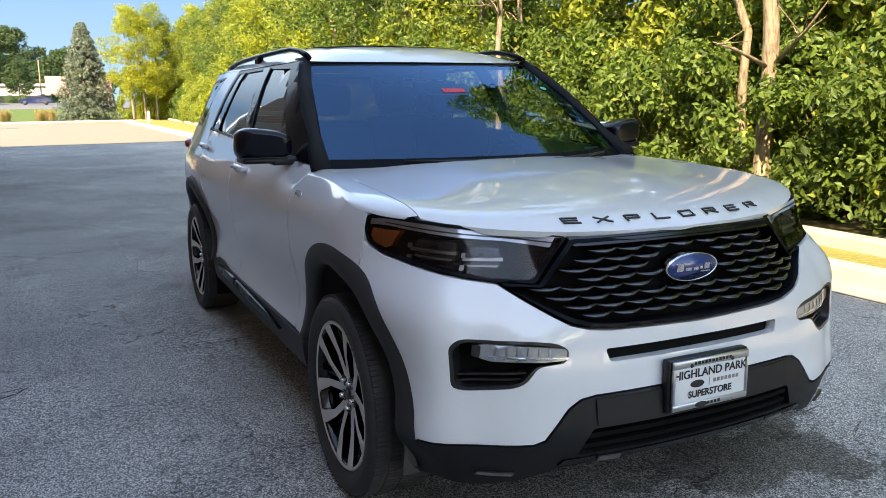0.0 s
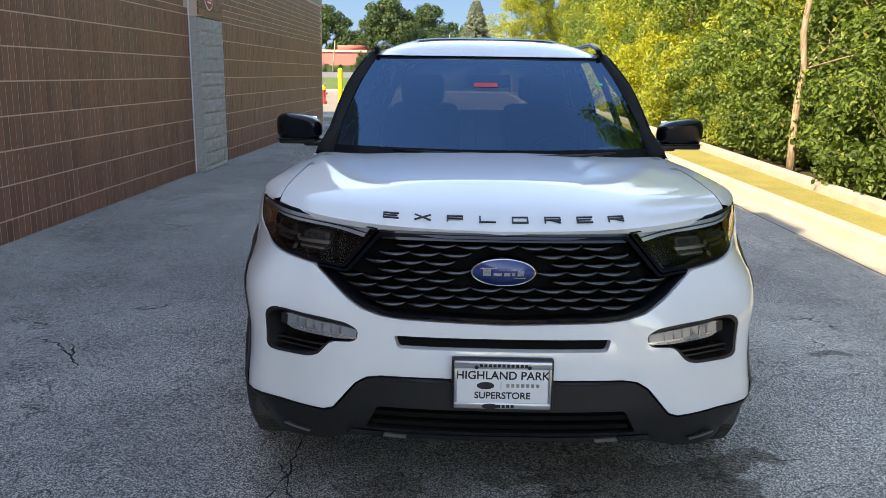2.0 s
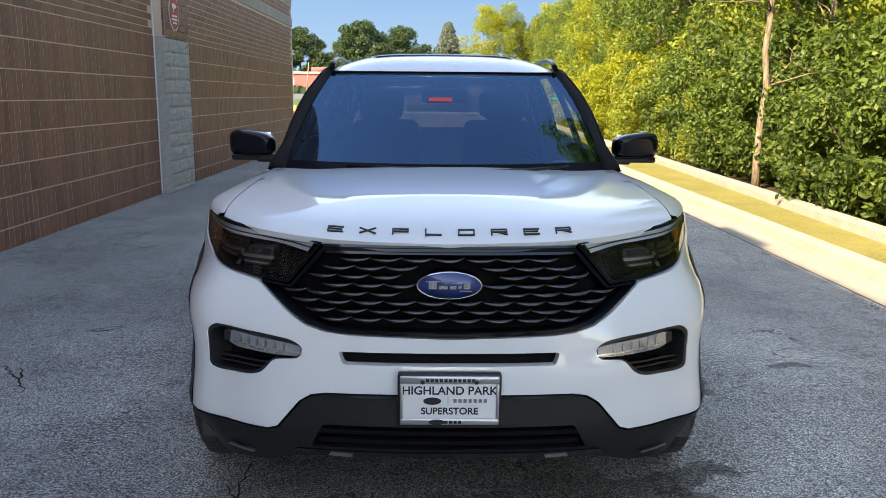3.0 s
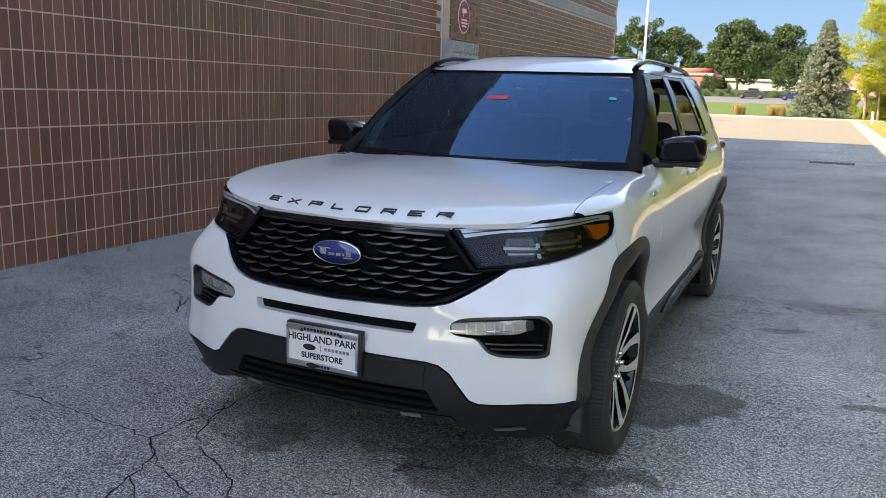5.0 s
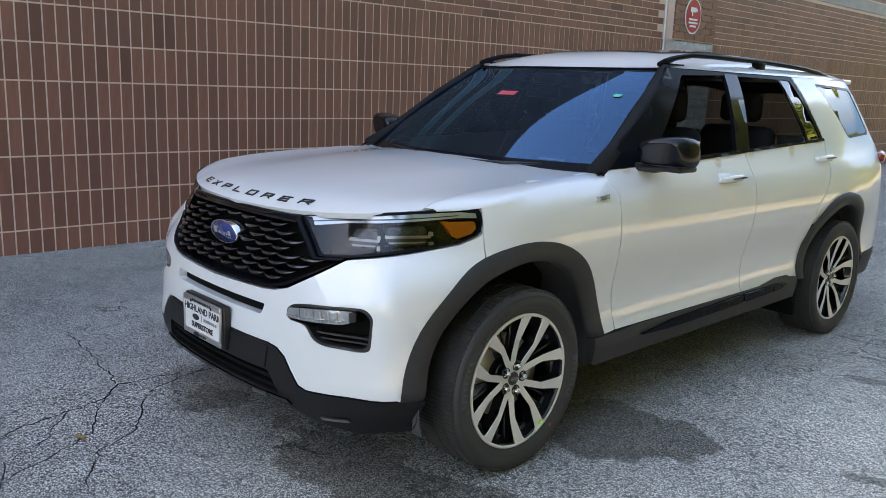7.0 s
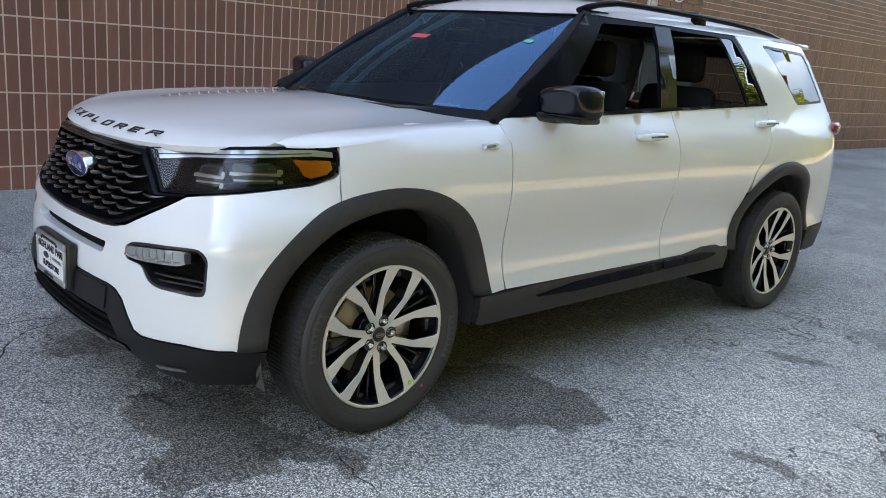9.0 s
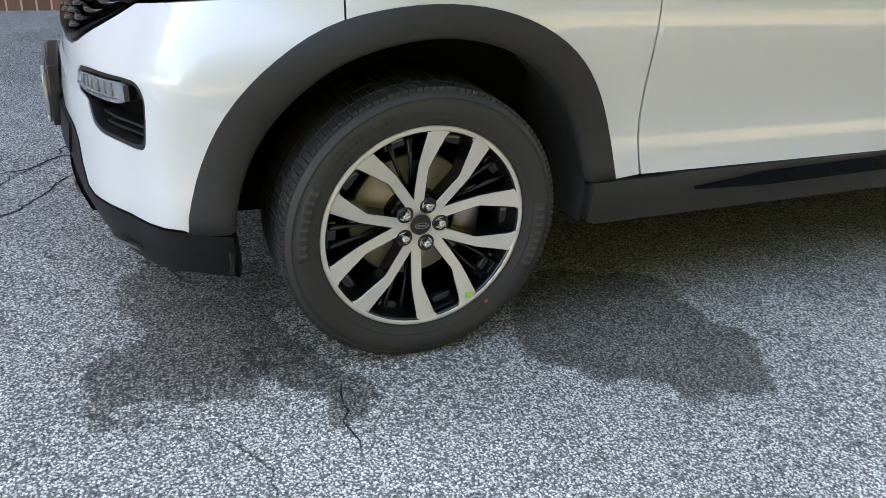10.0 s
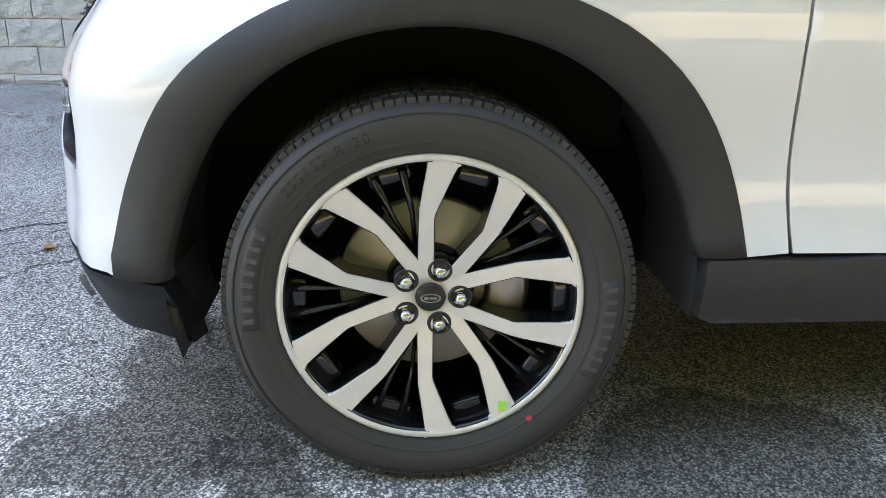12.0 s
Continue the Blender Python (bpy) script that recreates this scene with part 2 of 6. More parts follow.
M_STEEL = plain("brake_steel", (.36, .34, .32), .38, 1.0, grain=.2, scale=80)
M_DISC = plain("brake_disc_face", (.52, .48, .43), .42, .35, grain=.12, scale=60)
M_TYREPATCH = plain("sidewall_field", (.030, .029, .028), .6)
M_BLUE = plain("badge_blue", (.012, .035, .16), .18, coat=.8)
M_SILVER = plain("badge_silver", (.62, .63, .65), .2, .8)
M_PLATEWHITE = plain("plate_white", (.74, .74, .73), .45, grain=.04)
M_PLATEGREY = plain("plate_frame_chrome", (.55, .55, .56), .28, .9)
M_INK = plain("black_ink", (.012, .012, .014), .5)
M_CABIN = plain("cabin_black", (.016, .016, .017), .8, grain=.3, scale=90, spec=.12)
M_CABIN_TRIM = plain("cabin_headliner", (.12, .12, .12), .85, grain=.1, spec=.1)
M_AMBER = plain("amber_reflector", (.62, .16, .015), .15, coat=.8)
M_RED = plain("red_lens", (.24, .025, .015), .16, coat=.3)
M_TAGRED = plain("red_paper_tag", (.62, .06, .08), .7)
M_TAGGREEN = plain("green_sticker", (.02, .42, .30), .6)
M_YELLOW = plain("yellow_paint", (.78, .62, .02), .45, grain=.08, scale=12)
M_SIGNRED = plain("sign_red", (.42, .03, .03), .45)
M_SIGNWHITE = plain("sign_white", (.72, .72, .72), .5)
M_WHITEPAINT = plain("white_paint", (.72, .72, .72), .5, grain=.05)
M_REDBRICK = plain("red_brick_far", (.40, .13, .11), .9, grain=.15, scale=4)
M_PALEWALL = plain("pale_wall_far", (.52, .50, .45), .9, grain=.1, scale=4)
M_ROOFPINK = plain("pink_roof", (.58, .30, .27), .8, grain=.1, scale=4)
M_DARKPANE = plain("dark_pane", (.02, .022, .025), .15)
M_DARKCAR = plain("dark_car_paint", (.02, .022, .03), .2, coat=.8)
M_DARKVAR = plain("asphalt_crack", (.018, .018, .018), .95)
M_LEAFDRY = plain("dry_leaf", (.32, .20, .08), .8, grain=.3)


def glass_material(name, tint, gloss_color=(1, 1, 1), ior=1.5):
    n = Nodes(name)
    tr, gl, fr, ms = n.add("BsdfTransparent"), n.add("BsdfGlossy"), n.add("Fresnel"), n.add("MixShader")
    tr.inputs[0].default_value = (*tint, 1)
    gl.inputs[0].default_value, gl.inputs["Roughness"].default_value = (*gloss_color, 1), 0.01
    fr.inputs[0].default_value = ior
    for a, b in ((fr.outputs[0], ms.inputs[0]), (tr.outputs[0], ms.inputs[1]), (gl.outputs[0], ms.inputs[2]), (ms.outputs[0], n.t.nodes["Material Output"].inputs[0])):
        n.link(a, b)
    return n.m


M_GLASS = glass_material("windscreen_glass", (.36, .39, .40), (.27, .60, 1.0), ior=2.15)
M_GLASS_REAR = glass_material("rear_screen_glass", (.16, .17, .17), ior=1.5)
M_GLASS_SIDE = glass_material("side_glass", (.10, .11, .11), ior=1.22)
M_GLASS_DARK = glass_material("privacy_glass", (.03, .032, .035), ior=1.4)
M_GLASS_TINT = glass_material("mirrored_privacy_glass", (.03, .032, .035), ior=2.3)
M_LENS = glass_material("clear_lens", (.92, .92, .92), ior=1.42)


# ---- makers ----
def mesh_of(name, bm):
    me = bpy.data.meshes.new(name)
    bm.to_mesh(me)
    bm.free()
    return me


def thing(name, label, category, group="", at=(0, 0, 0), kind=""):
    """An empty that carries the parts of one thing."""
    ob = new(name)
    ob.location = at
    ob.empty_display_size = 0.1
    return tagged(ob, label, category, group, kind)


def part(name, bm, material, parent, label="", flat=False):
    """One mesh object under a thing or a part."""
    me = bm if isinstance(bm, bpy.types.Mesh) else mesh_of(name, bm)
    if not isinstance(bm, bpy.types.Mesh):
        me.materials.append(material)
        if not flat:
            me.shade_smooth()
    ob = new(name, me)
    ob.parent = parent
    return tagged(ob, label)


def solid(name, bm, material, label, category, kind="", group="", flat=True):
    """A thing that is one mesh."""
    me = mesh_of(name, bm)
    me.materials.append(material)
    if not flat:
        me.shade_smooth()
    return tagged(new(name, me), label, category, group, kind)


def box(x0, x1, y0, y1, z0, z1, bevel=0.0, seg=2, bm=None):
    own = bmesh.new()
    bmesh.ops.create_cube(own, size=1, matrix=Matrix.LocRotScale(((x0 + x1) / 2, (y0 + y1) / 2, (z0 + z1) / 2), None, (x1 - x0, y1 - y0, z1 - z0)))
    if bevel:
        bmesh.ops.bevel(own, geom=own.edges[:], offset=bevel, segments=seg, affect="EDGES", profile=0.5)
    return join(bm, own)


def join(bm, own, m=None):
    if m is not None:
        own.transform(m)
    if bm is None:
        return own
    me = bpy.data.meshes.new("tmp")
    own.to_mesh(me)
    own.free()
    bm.from_mesh(me)
    bpy.data.meshes.remove(me)
    return bm


def tube(points, radii, sides=8, bm=None, cap=True):
    """A tapered tube through points."""
    own = bmesh.new()
    rings = []
    side = None
    for i, p in enumerate(points):
        p = Vector(p)
        a, b = Vector(points[max(i - 1, 0)]), Vector(points[min(i + 1, len(points) - 1)])
        d = (b - a).normalized()
        if side is None:
            side = d.orthogonal().normalized()
        side = (side - d * side.dot(d)).normalized()
        up = d.cross(side)
        r = radii[i] if isinstance(radii, (list, tuple)) else radii
        rings.append([own.verts.new(p + (side * math.cos(k * math.tau / sides) + up * math.sin(k * math.tau / sides)) * r) for k in range(sides)])
    for a, b in zip(rings, rings[1:]):
        for k in range(sides):
            own.faces.new((a[k], a[(k + 1) % sides], b[(k + 1) % sides], b[k]))
    if cap:
        own.faces.new(rings[0][::-1])
        own.faces.new(rings[-1])
    return join(bm, own)


def lathe(profile, sides=48, axis="x", bm=None, closed=False):
    """Turns (radius, height) pairs round an axis."""
    own = bmesh.new()
    rings = []
    for r, h in profile:
        ring = []
        for k in range(sides):
            c, s = math.cos(k * math.tau / sides) * r, math.sin(k * math.tau / sides) * r
            ring.append(own.verts.new((h, c, s) if axis == "x" else (c, s, h)))
        rings.append(ring)
    pairs = list(zip(rings, rings[1:])) + ([(rings[-1], rings[0])] if closed else [])
    for a, b in pairs:
        for k in range(sides):
            own.faces.new((a[k], a[(k + 1) % sides], b[(k + 1) % sides], b[k]))
    bmesh.ops.recalc_face_normals(own, faces=own.faces[:])
    return join(bm, own)


def slab(outline, z0, z1, bevel=0.0, bm=None):
    """A flat outline of (x, y) drawn up from z0 to z1."""
    own = bmesh.new()
    f = own.faces.new([own.verts.new((x, y, z0)) for x, y in outline])
    up = bmesh.ops.extrude_face_region(own, geom=[f])
    bmesh.ops.translate(own, verts=[v for v in up["geom"] if isinstance(v, bmesh.types.BMVert)], vec=(0, 0, z1 - z0))
    bmesh.ops.recalc_face_normals(own, faces=own.faces[:])
    if bevel:
        top = [e for e in own.edges if all(abs(v.co.z - z1) < 1e-6 for v in e.verts)]
        bmesh.ops.bevel(own, geom=top, offset=bevel, segments=2, affect="EDGES", profile=0.5)
    return join(bm, own)


# ---- the ground ----
RISE = [(-200, 0), (63.4, 0), (70, .14), (100, .80), (108, .92), (135, 1.22), (144, 1.5), (160, 1.6), (240, 1.8), (900, 1.8)]


def rise(y):
    for (a, za), (b, zb) in zip(RISE, RISE[1:]):
        if y <= b:
            return za + (zb - za) * max(y - a, 0) / (b - a)
    return RISE[-1][1]


def edge_x(y):
    """The slanting line of the low edging beside the thicket."""
    return 4.10 + .037 * max(y, -4)


def land(x0, x1, y0, y1, lift, dy=4.0, bm=None):
    """A sheet that follows the land's rise; a side may be a function of y."""
    f0, f1 = (x0 if callable(x0) else lambda y: x0), (x1 if callable(x1) else lambda y: x1)
    own = bmesh.new()
    n = max(int((y1 - y0) / dy), 1)
    ys = sorted({y0 + (y1 - y0) * i / n for i in range(n + 1)} | {a for a, _ in RISE if y0 < a < y1})
    rows = [(own.verts.new((f0(y), y, rise(y) + lift)), own.verts.new((f1(y), y, rise(y) + lift))) for y in ys]
    for a, b in zip(rows, rows[1:]):
        own.faces.new((a[0], a[1], b[1], b[0]))
    return join(bm, own)


KERB_X, WALL_X = 3.57, -4.105
solid("ground", land(-900, 900, -400, 900, -.03, 100), M_SOIL, "bare earth and litter beneath and beyond everything", "ground", "structure")
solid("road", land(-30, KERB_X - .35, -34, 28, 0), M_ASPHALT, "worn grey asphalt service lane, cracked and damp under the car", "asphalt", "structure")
solid("pavement", land(-30, KERB_X - .35, 28.004, 63.5, .004), M_LOT, "pale sunlit concrete parking lot behind the building", "parking lot", "structure")
solid("gutter", land(KERB_X - .349, KERB_X, -60, 63.5, .006, 3), M_KERB, "pale concrete gutter along the lane", "gutter", "structure")
solid("verge", land(KERB_X + .14, lambda y: edge_x(y) + .06, -60, 61, .115), M_VERGE, "dry yellowing grass strip between kerb and edging", "grass strip", "structure")
solid("woodland_floor", land(lambda y: edge_x(y) + .1, 60, -60, 72, .10), M_SOIL, "shaded leaf litter under the thicket", "ground", "structure")
solid("lawn", land(-90, 5.6, 63.7, 100, .05, 2), M_LAWN, "mown green lawn bank before the far road", "lawn", "structure")
solid("road_far", land(-300, 300, 100.2, 144, .03), M_ROADFAR, "grey street far behind the lawn", "street", "structure")
solid("lawn_far", land(-300, 300, 144.1, 235, .04), M_LAWN, "grass beyond the far street", "lawn", "structure")


def far_sky():
    """A plain backdrop of blue distance, paler towards the horizon."""
    m = bpy.data.materials.new("far_blue_sky")
    m.use_nodes = True
    t = m.node_tree
    t.nodes.remove(t.nodes["Principled BSDF"])
    em, co, sep, ra = (t.nodes.new("ShaderNode" + k) for k in ("Emission", "TexCoord", "SeparateXYZ", "ValToRGB"))
    no, mx, mp = t.nodes.new("ShaderNodeTexNoise"), t.nodes.new("ShaderNodeMix"), t.nodes.new("ShaderNodeMapping")
    e = ra.color_ramp.elements
    e[0].position, e[0].color = 0.0, (.088, .160, .25, 1)
    e[1].position, e[1].color = 1.0, (.36, .52, .78, 1)
    m2 = ra.color_ramp.elements.new(.62)
    m2.color = (.17, .28, .46, 1)
    m1 = ra.color_ramp.elements.new(.38)
    m1.color = (.05, .115, .24, 1)
    mp.inputs["Scale"].default_value = (.006, .006, .022)
    no.inputs["Scale"].default_value, no.inputs["Detail"].default_value = 1.0, 6
    cl = t.nodes.new("ShaderNodeValToRGB")
    cl.color_ramp.elements[0].position, cl.color_ramp.elements[1].position = .56, .78
    mx.data_type = "RGBA"
    mx.inputs[7].default_value = (.17, .205, .26, 1)
    sc = t.nodes.new("ShaderNodeMath")
    sc.operation = "DIVIDE"
    sc.inputs[1].default_value = 150
    for a, b in ((co.outputs["Object"], sep.inputs[0]), (sep.outputs["Z"], sc.inputs[0]), (sc.outputs[0], ra.inputs[0]), (co.outputs["Object"], mp.inputs[0]), (mp.outputs[0], no.inputs["Vector"]),
                 (no.outputs["Fac"], cl.inputs[0]), (cl.outputs[0], mx.inputs[0]), (ra.outputs[0], mx.inputs[6]), (mx.outputs[2], em.inputs[0]), (em.outputs[0], t.nodes["Material Output"].inputs[0])):
        t.links.new(a, b)
    bm = bmesh.new()
    rows = []
    for i in range(41):
        a = radians(-62 + 124 * i / 40)
        rows.append([bm.verts.new((math.sin(a) * 420, math.cos(a) * 420, z)) for z in (-4, 40, 90, 150)])
    for p, q in zip(rows, rows[1:]):
        for k in range(3):
            bm.faces.new((p[k], p[k + 1], q[k + 1], q[k]))
    solid("backdrop", bm, m, "pale blue sky with faint cloud far behind the houses", "sky", "structure", flat=False)


far_sky()


# ---- the building ----
END_Y, TOP_Z = 20.36, 8.6
solid("wall_1", box(-4.6, WALL_X - .0035, -32, END_Y, -.1, TOP_Z), M_MORTAR, "long brown brick side wall of the building", "wall", "structure")
solid("wall_2", box(-40, -4.6, END_Y - .4, END_Y, -.1, TOP_Z), M_TILE, "brown brick end wall of the building", "wall", "structure")
solid("wall_3", box(-40, -4.6, -32, -31.6, -.1, TOP_Z), M_TILE, "brown brick rear wall of the building", "wall", "structure")
solid("roof", box(-40, -4.6, -31.6, END_Y - .4, TOP_Z - .5, TOP_Z - .2), M_BAND, "flat roof of the building", "roof", "structure")


def boxes_mesh(name, spans, material):
    """Many open-backed boxes (x0, x1, y0, y1, z0, z1) on the wall's face in one mesh."""
    a = np.array(spans, dtype=float)
    x0, x1, y0, y1, z0, z1 = a.T
    c = np.stack([np.stack(p, 1) for p in ((x1, y0, z0), (x1, y1, z0), (x1, y1, z1), (x1, y0, z1), (x0, y0, z0), (x0, y1, z0), (x0, y1, z1), (x0, y0, z1))], 1)
    f = np.array([(0, 1, 2, 3), (1, 0, 4, 5), (2, 1, 5, 6), (3, 2, 6, 7), (0, 3, 7, 4)])
    faces = (np.arange(len(a))[:, None, None] * 8 + f[None]).reshape(-1, 4)
    me = bpy.data.meshes.new(name)
    me.from_pydata(c.reshape(-1, 3).tolist(), [], faces.tolist())
    me.materials.append(material)
    return me


PIERS = [(-3.3, -2.1), (8.78, 9.98), (-15.3, -14.1)]


def in_pier(y0, y1):
    return any(y0 < b and y1 > a for a, b in PIERS)


ROW0, ROW, COL, COL0 = .195, .30, .10, .07
rng = random.Random(4)
near, rest = [], []
for k in range(7):
    for i in range(-300, 204):
        y = COL0 + i * COL
        if in_pier(y, y + COL) or y + COL > END_Y:
            continue
        span = (WALL_X - .0045, WALL_X + rng.uniform(-.0015, .0015), y + .006, y + COL - .006, ROW0 + k * ROW + .0065, ROW0 + (k + 1) * ROW - .0065)
        if -.4 <= y < 3.8:
            near.append((y, ROW0 + k * ROW))
        else:
            rest.append(span)
for i in range(-300, 204):
    y = COL0 + i * COL
    if not in_pier(y, y + COL) and y + COL <= END_Y:
        rest.append((WALL_X - .0045, WALL_X, y + .006, y + COL - .006, 0, ROW0 - .0065))
BANDS = [(3.34, 3.58), (3.92, 4.16)]
z, k = ROW0 + 7 * ROW, 0
while z < TOP_Z - .1:
    if not any(z + .1 > a + .005 and z < b - .005 for a, b in BANDS):
        for i in range(-100, 68):
            y = i * .3 + (.15 if k % 2 else 0)
            if y + .3 <= END_Y and not in_pier(y, y + .3):
                rest.append((WALL_X - .0045, WALL_X, y + .006, y + .294, z + .006, z + .094))
    z, k = z + .1, k + 1
for p0, p1 in PIERS:
    z, k = 2.30, 0
    while z < TOP_Z - .1:
        if not any(z + .1 > a + .005 and z < b - .005 for a, b in BANDS):
            y = p0
            while y < p1 - .01:
                w = .15 if (k % 2 and y == p0) else .3
                rest.append((WALL_X + .118, WALL_X + .143, y + .004, min(y + w, p1) - .004, z + .005, z + .0955))
                y += w
        z, k = z + .1, k + 1
wall_brick = tagged(new("brickwork", boxes_mesh("brickwork", rest, M_TILE)), "brown glazed bricks laid upright below and flat above", "", "", "stuff")
wall_brick.parent = bpy.data.objects["wall_1"]
for n, (a, b) in enumerate(BANDS):
    solid("trim", box(WALL_X - .01, WALL_X + .015, -32, END_Y + .01, a + .005, b - .005, .004), M_BAND, "pale stone band course across the brown brick wall", "stone band", "structure")
for p0, p1 in PIERS:
    solid("pier", box(WALL_X, WALL_X + .12, p0 + .004, p1 - .004, 2.28, TOP_Z - .1), M_MORTAR, "brown brick pier above a grey block base", "pier", "structure")


def split_block(w, h, d, seed):
    """A rough-faced concrete block, its face towards +x."""
    r = random.Random(seed)
    bm = bmesh.new()
    ny, nz = 5, 4
    face = [[bm.verts.new((d + (r.uniform(-.004, .016) if 0 < i < ny and 0 < j < nz else -.006), w * i / ny, h * j / nz)) for j in range(nz + 1)] for i in range(ny + 1)]
    back = {}
    for i in range(ny):
        for j in range(nz):
            bm.faces.new((face[i][j], face[i + 1][j], face[i + 1][j + 1], face[i][j + 1]))
    ring = [face[i][0] for i in range(ny + 1)] + [face[ny][j] for j in range(1, nz + 1)] + [face[i][nz] for i in range(ny - 1, -1, -1)] + [face[0][j] for j in range(nz - 1, 0, -1)]
    rear = [bm.verts.new((0, v.co.y, v.co.z)) for v in ring]
    for a in range(len(ring)):
        b = (a + 1) % len(ring)
        bm.faces.new((ring[b], ring[a], rear[a], rear[b]))
    return mesh_of("block", bm)


BLOCKS = {}
for p0, p1 in PIERS[:2]:
    pier = thing("block_pier", "grey rough split-face concrete block pier base against the brick wall", "block pier", kind="structure", at=(WALL_X, p0, 0))
    solid_core = part("core", box(.02, .105, .008, p1 - p0 - .008, 0, 2.275), M_MORTAR, pier, flat=True)
    z, k = 0.0, 0
    while z < 2.28:
        h = .075 if k == 0 else min(.2, 2.29 - z)
        y = 0.0
        while y < p1 - p0 - .01:
            w = .2 if (k % 2 and y == 0) else .4
            w = min(w, p1 - p0 - y)
            key = (round(w, 2), round(h, 3), rng.randrange(3))
            if key not in BLOCKS:
                BLOCKS[key] = split_block(key[0] - .008, key[1] - .008, .14, len(BLOCKS))
                BLOCKS[key].materials.append(M_BLOCK)
            ob = part("block", BLOCKS[key], M_BLOCK, pier)
            ob.location = (0, y + .004, z + .004)
            y += w
        z, k = z + h, k + 1
solid("trim", box(WALL_X, WALL_X + .014, 8.72, 8.75, 0, TOP_Z - .1, .004), M_WHITEPAINT, "white sealant joint running up the brick wall", "joint", "structure")

sign = thing("wall_sign", "round red and white notice sign on the brick pier", "sign", at=(WALL_X + .145, 9.27, 2.66))
bm = bmesh.new()
bmesh.ops.create_circle(bm, cap_ends=True, radius=.25, segments=40)
up = bmesh.ops.extrude_face_region(bm, geom=bm.faces[:])
bmesh.ops.translate(bm, verts=[v for v in up["geom"] if isinstance(v, bmesh.types.BMVert)], vec=(0, 0, .006))
bm.transform(pose(0, 0, 0, 90, 0, 90) @ Matrix.Diagonal((.92, 1.08, 1, 1)))
part("rim", bm, M_SIGNWHITE, sign, flat=True)
bm = bmesh.new()
bmesh.ops.create_circle(bm, cap_ends=True, radius=.228, segments=40)
bm.transform(pose(.010, 0, 0, 90, 0, 90) @ Matrix.Diagonal((.92, 1.08, 1, 1)))
part("face", bm, M_SIGNRED, sign, "red sign face", flat=True)
bm = box(.012, .014, -.09, .06, .06, .13)
box(.012, .014, .06, .10, .075, .115, bm=bm)
box(.012, .014, -.05, -.02, .0, .06, bm=bm)
part("pictogram", bm, M_SIGNWHITE, sign, "white camera pictogram", flat=True)
for zz, w in ((-.05, .12), (-.10, .13), (-.15, .09)):
    part("text_bar", box(.012, .014, -w, w, zz - .014, zz + .014), M_SIGNWHITE, sign, flat=True)

# ---- kerbs ----
def kerb_run(name, at, width, z0, z1, y_from, y_to, length, label, lean=.03):
    kerb = thing(name, label, "kerb", kind="structure")
    y = y_from
    while y < y_to:
        e = min(y + length, y_to)
        lo, hi = rise(y), rise(e)
        bm = bmesh.new()
        ends = []
        for yy, zr in ((y + .004, lo), (e - .004, hi)):
            x0 = at(yy)
            x1 = x0 + width
            prof = [(x0, z0), (x0 + lean * .6, z1 - .03), (x0 + lean, z1 - .008), (x0 + lean + .025, z1), (x1 - .015, z1), (x1, z1 - .015), (x1, z0)]
            ends.append([bm.verts.new((px, yy, pz + zr)) for px, pz in prof])
        for a in range(7):
            b = (a + 1) % 7
            bm.faces.new((ends[0][a], ends[0][b], ends[1][b], ends[1][a]))
        bm.faces.new(ends[0][::-1])
        bm.faces.new(ends[1])
        bmesh.ops.recalc_face_normals(bm, faces=bm.faces[:])
        part("kerb_stone", bm, M_KERB, kerb, flat=True)
        y = e
    return kerb


kerb_run("kerb", lambda y: KERB_X, .15, -.02, .135, -30, 61, 3.0, "pale sunlit concrete kerb beside the lane")
kerb_run("edging", edge_x, .17, .02, .24, -30, 61, 2.5, "low weathered concrete edging between grass strip and thicket")
solid("kerb_end", box(-30, 3.2, 63.5, 63.68, -.1, .15, .02), M_KERB, "concrete kerb closing the far end of the lot", "kerb", "structure")
solid("kerb_corner", box(3.2, 5.4, 61.2, 63.66, -.1, .15, .05), M_KERB, "concrete kerb corner at the end of the lane", "kerb", "structure")
solid("kerb_island", box(-9, -4.0, 22.4, 24.4, -.05, .12, .03), M_KERB, "low concrete island at the building's corner", "kerb", "structure")


# ---- cracks in the asphalt ----
def sheet_leaf():
    """A small curled leaf."""
    bm = bmesh.new()
    n = 6
    rows = []
    for k in range(n + 1):
        t = k / n
        w = .022 * math.sin(math.pi * min(t * .95 + .03, 1))
        rows.append([bm.verts.new((-.35 + .07 * (t - .5) + .01 * s, -1.22 + w * s, .006 + .012 * abs(s) * t + .006 * (t - .5) ** 2)) for s in (-1, 0, 1)])
    for a, b in zip(rows, rows[1:]):
        for k in range(2):
            bm.faces.new((a[k], a[k + 1], b[k + 1], b[k]))
    return bm


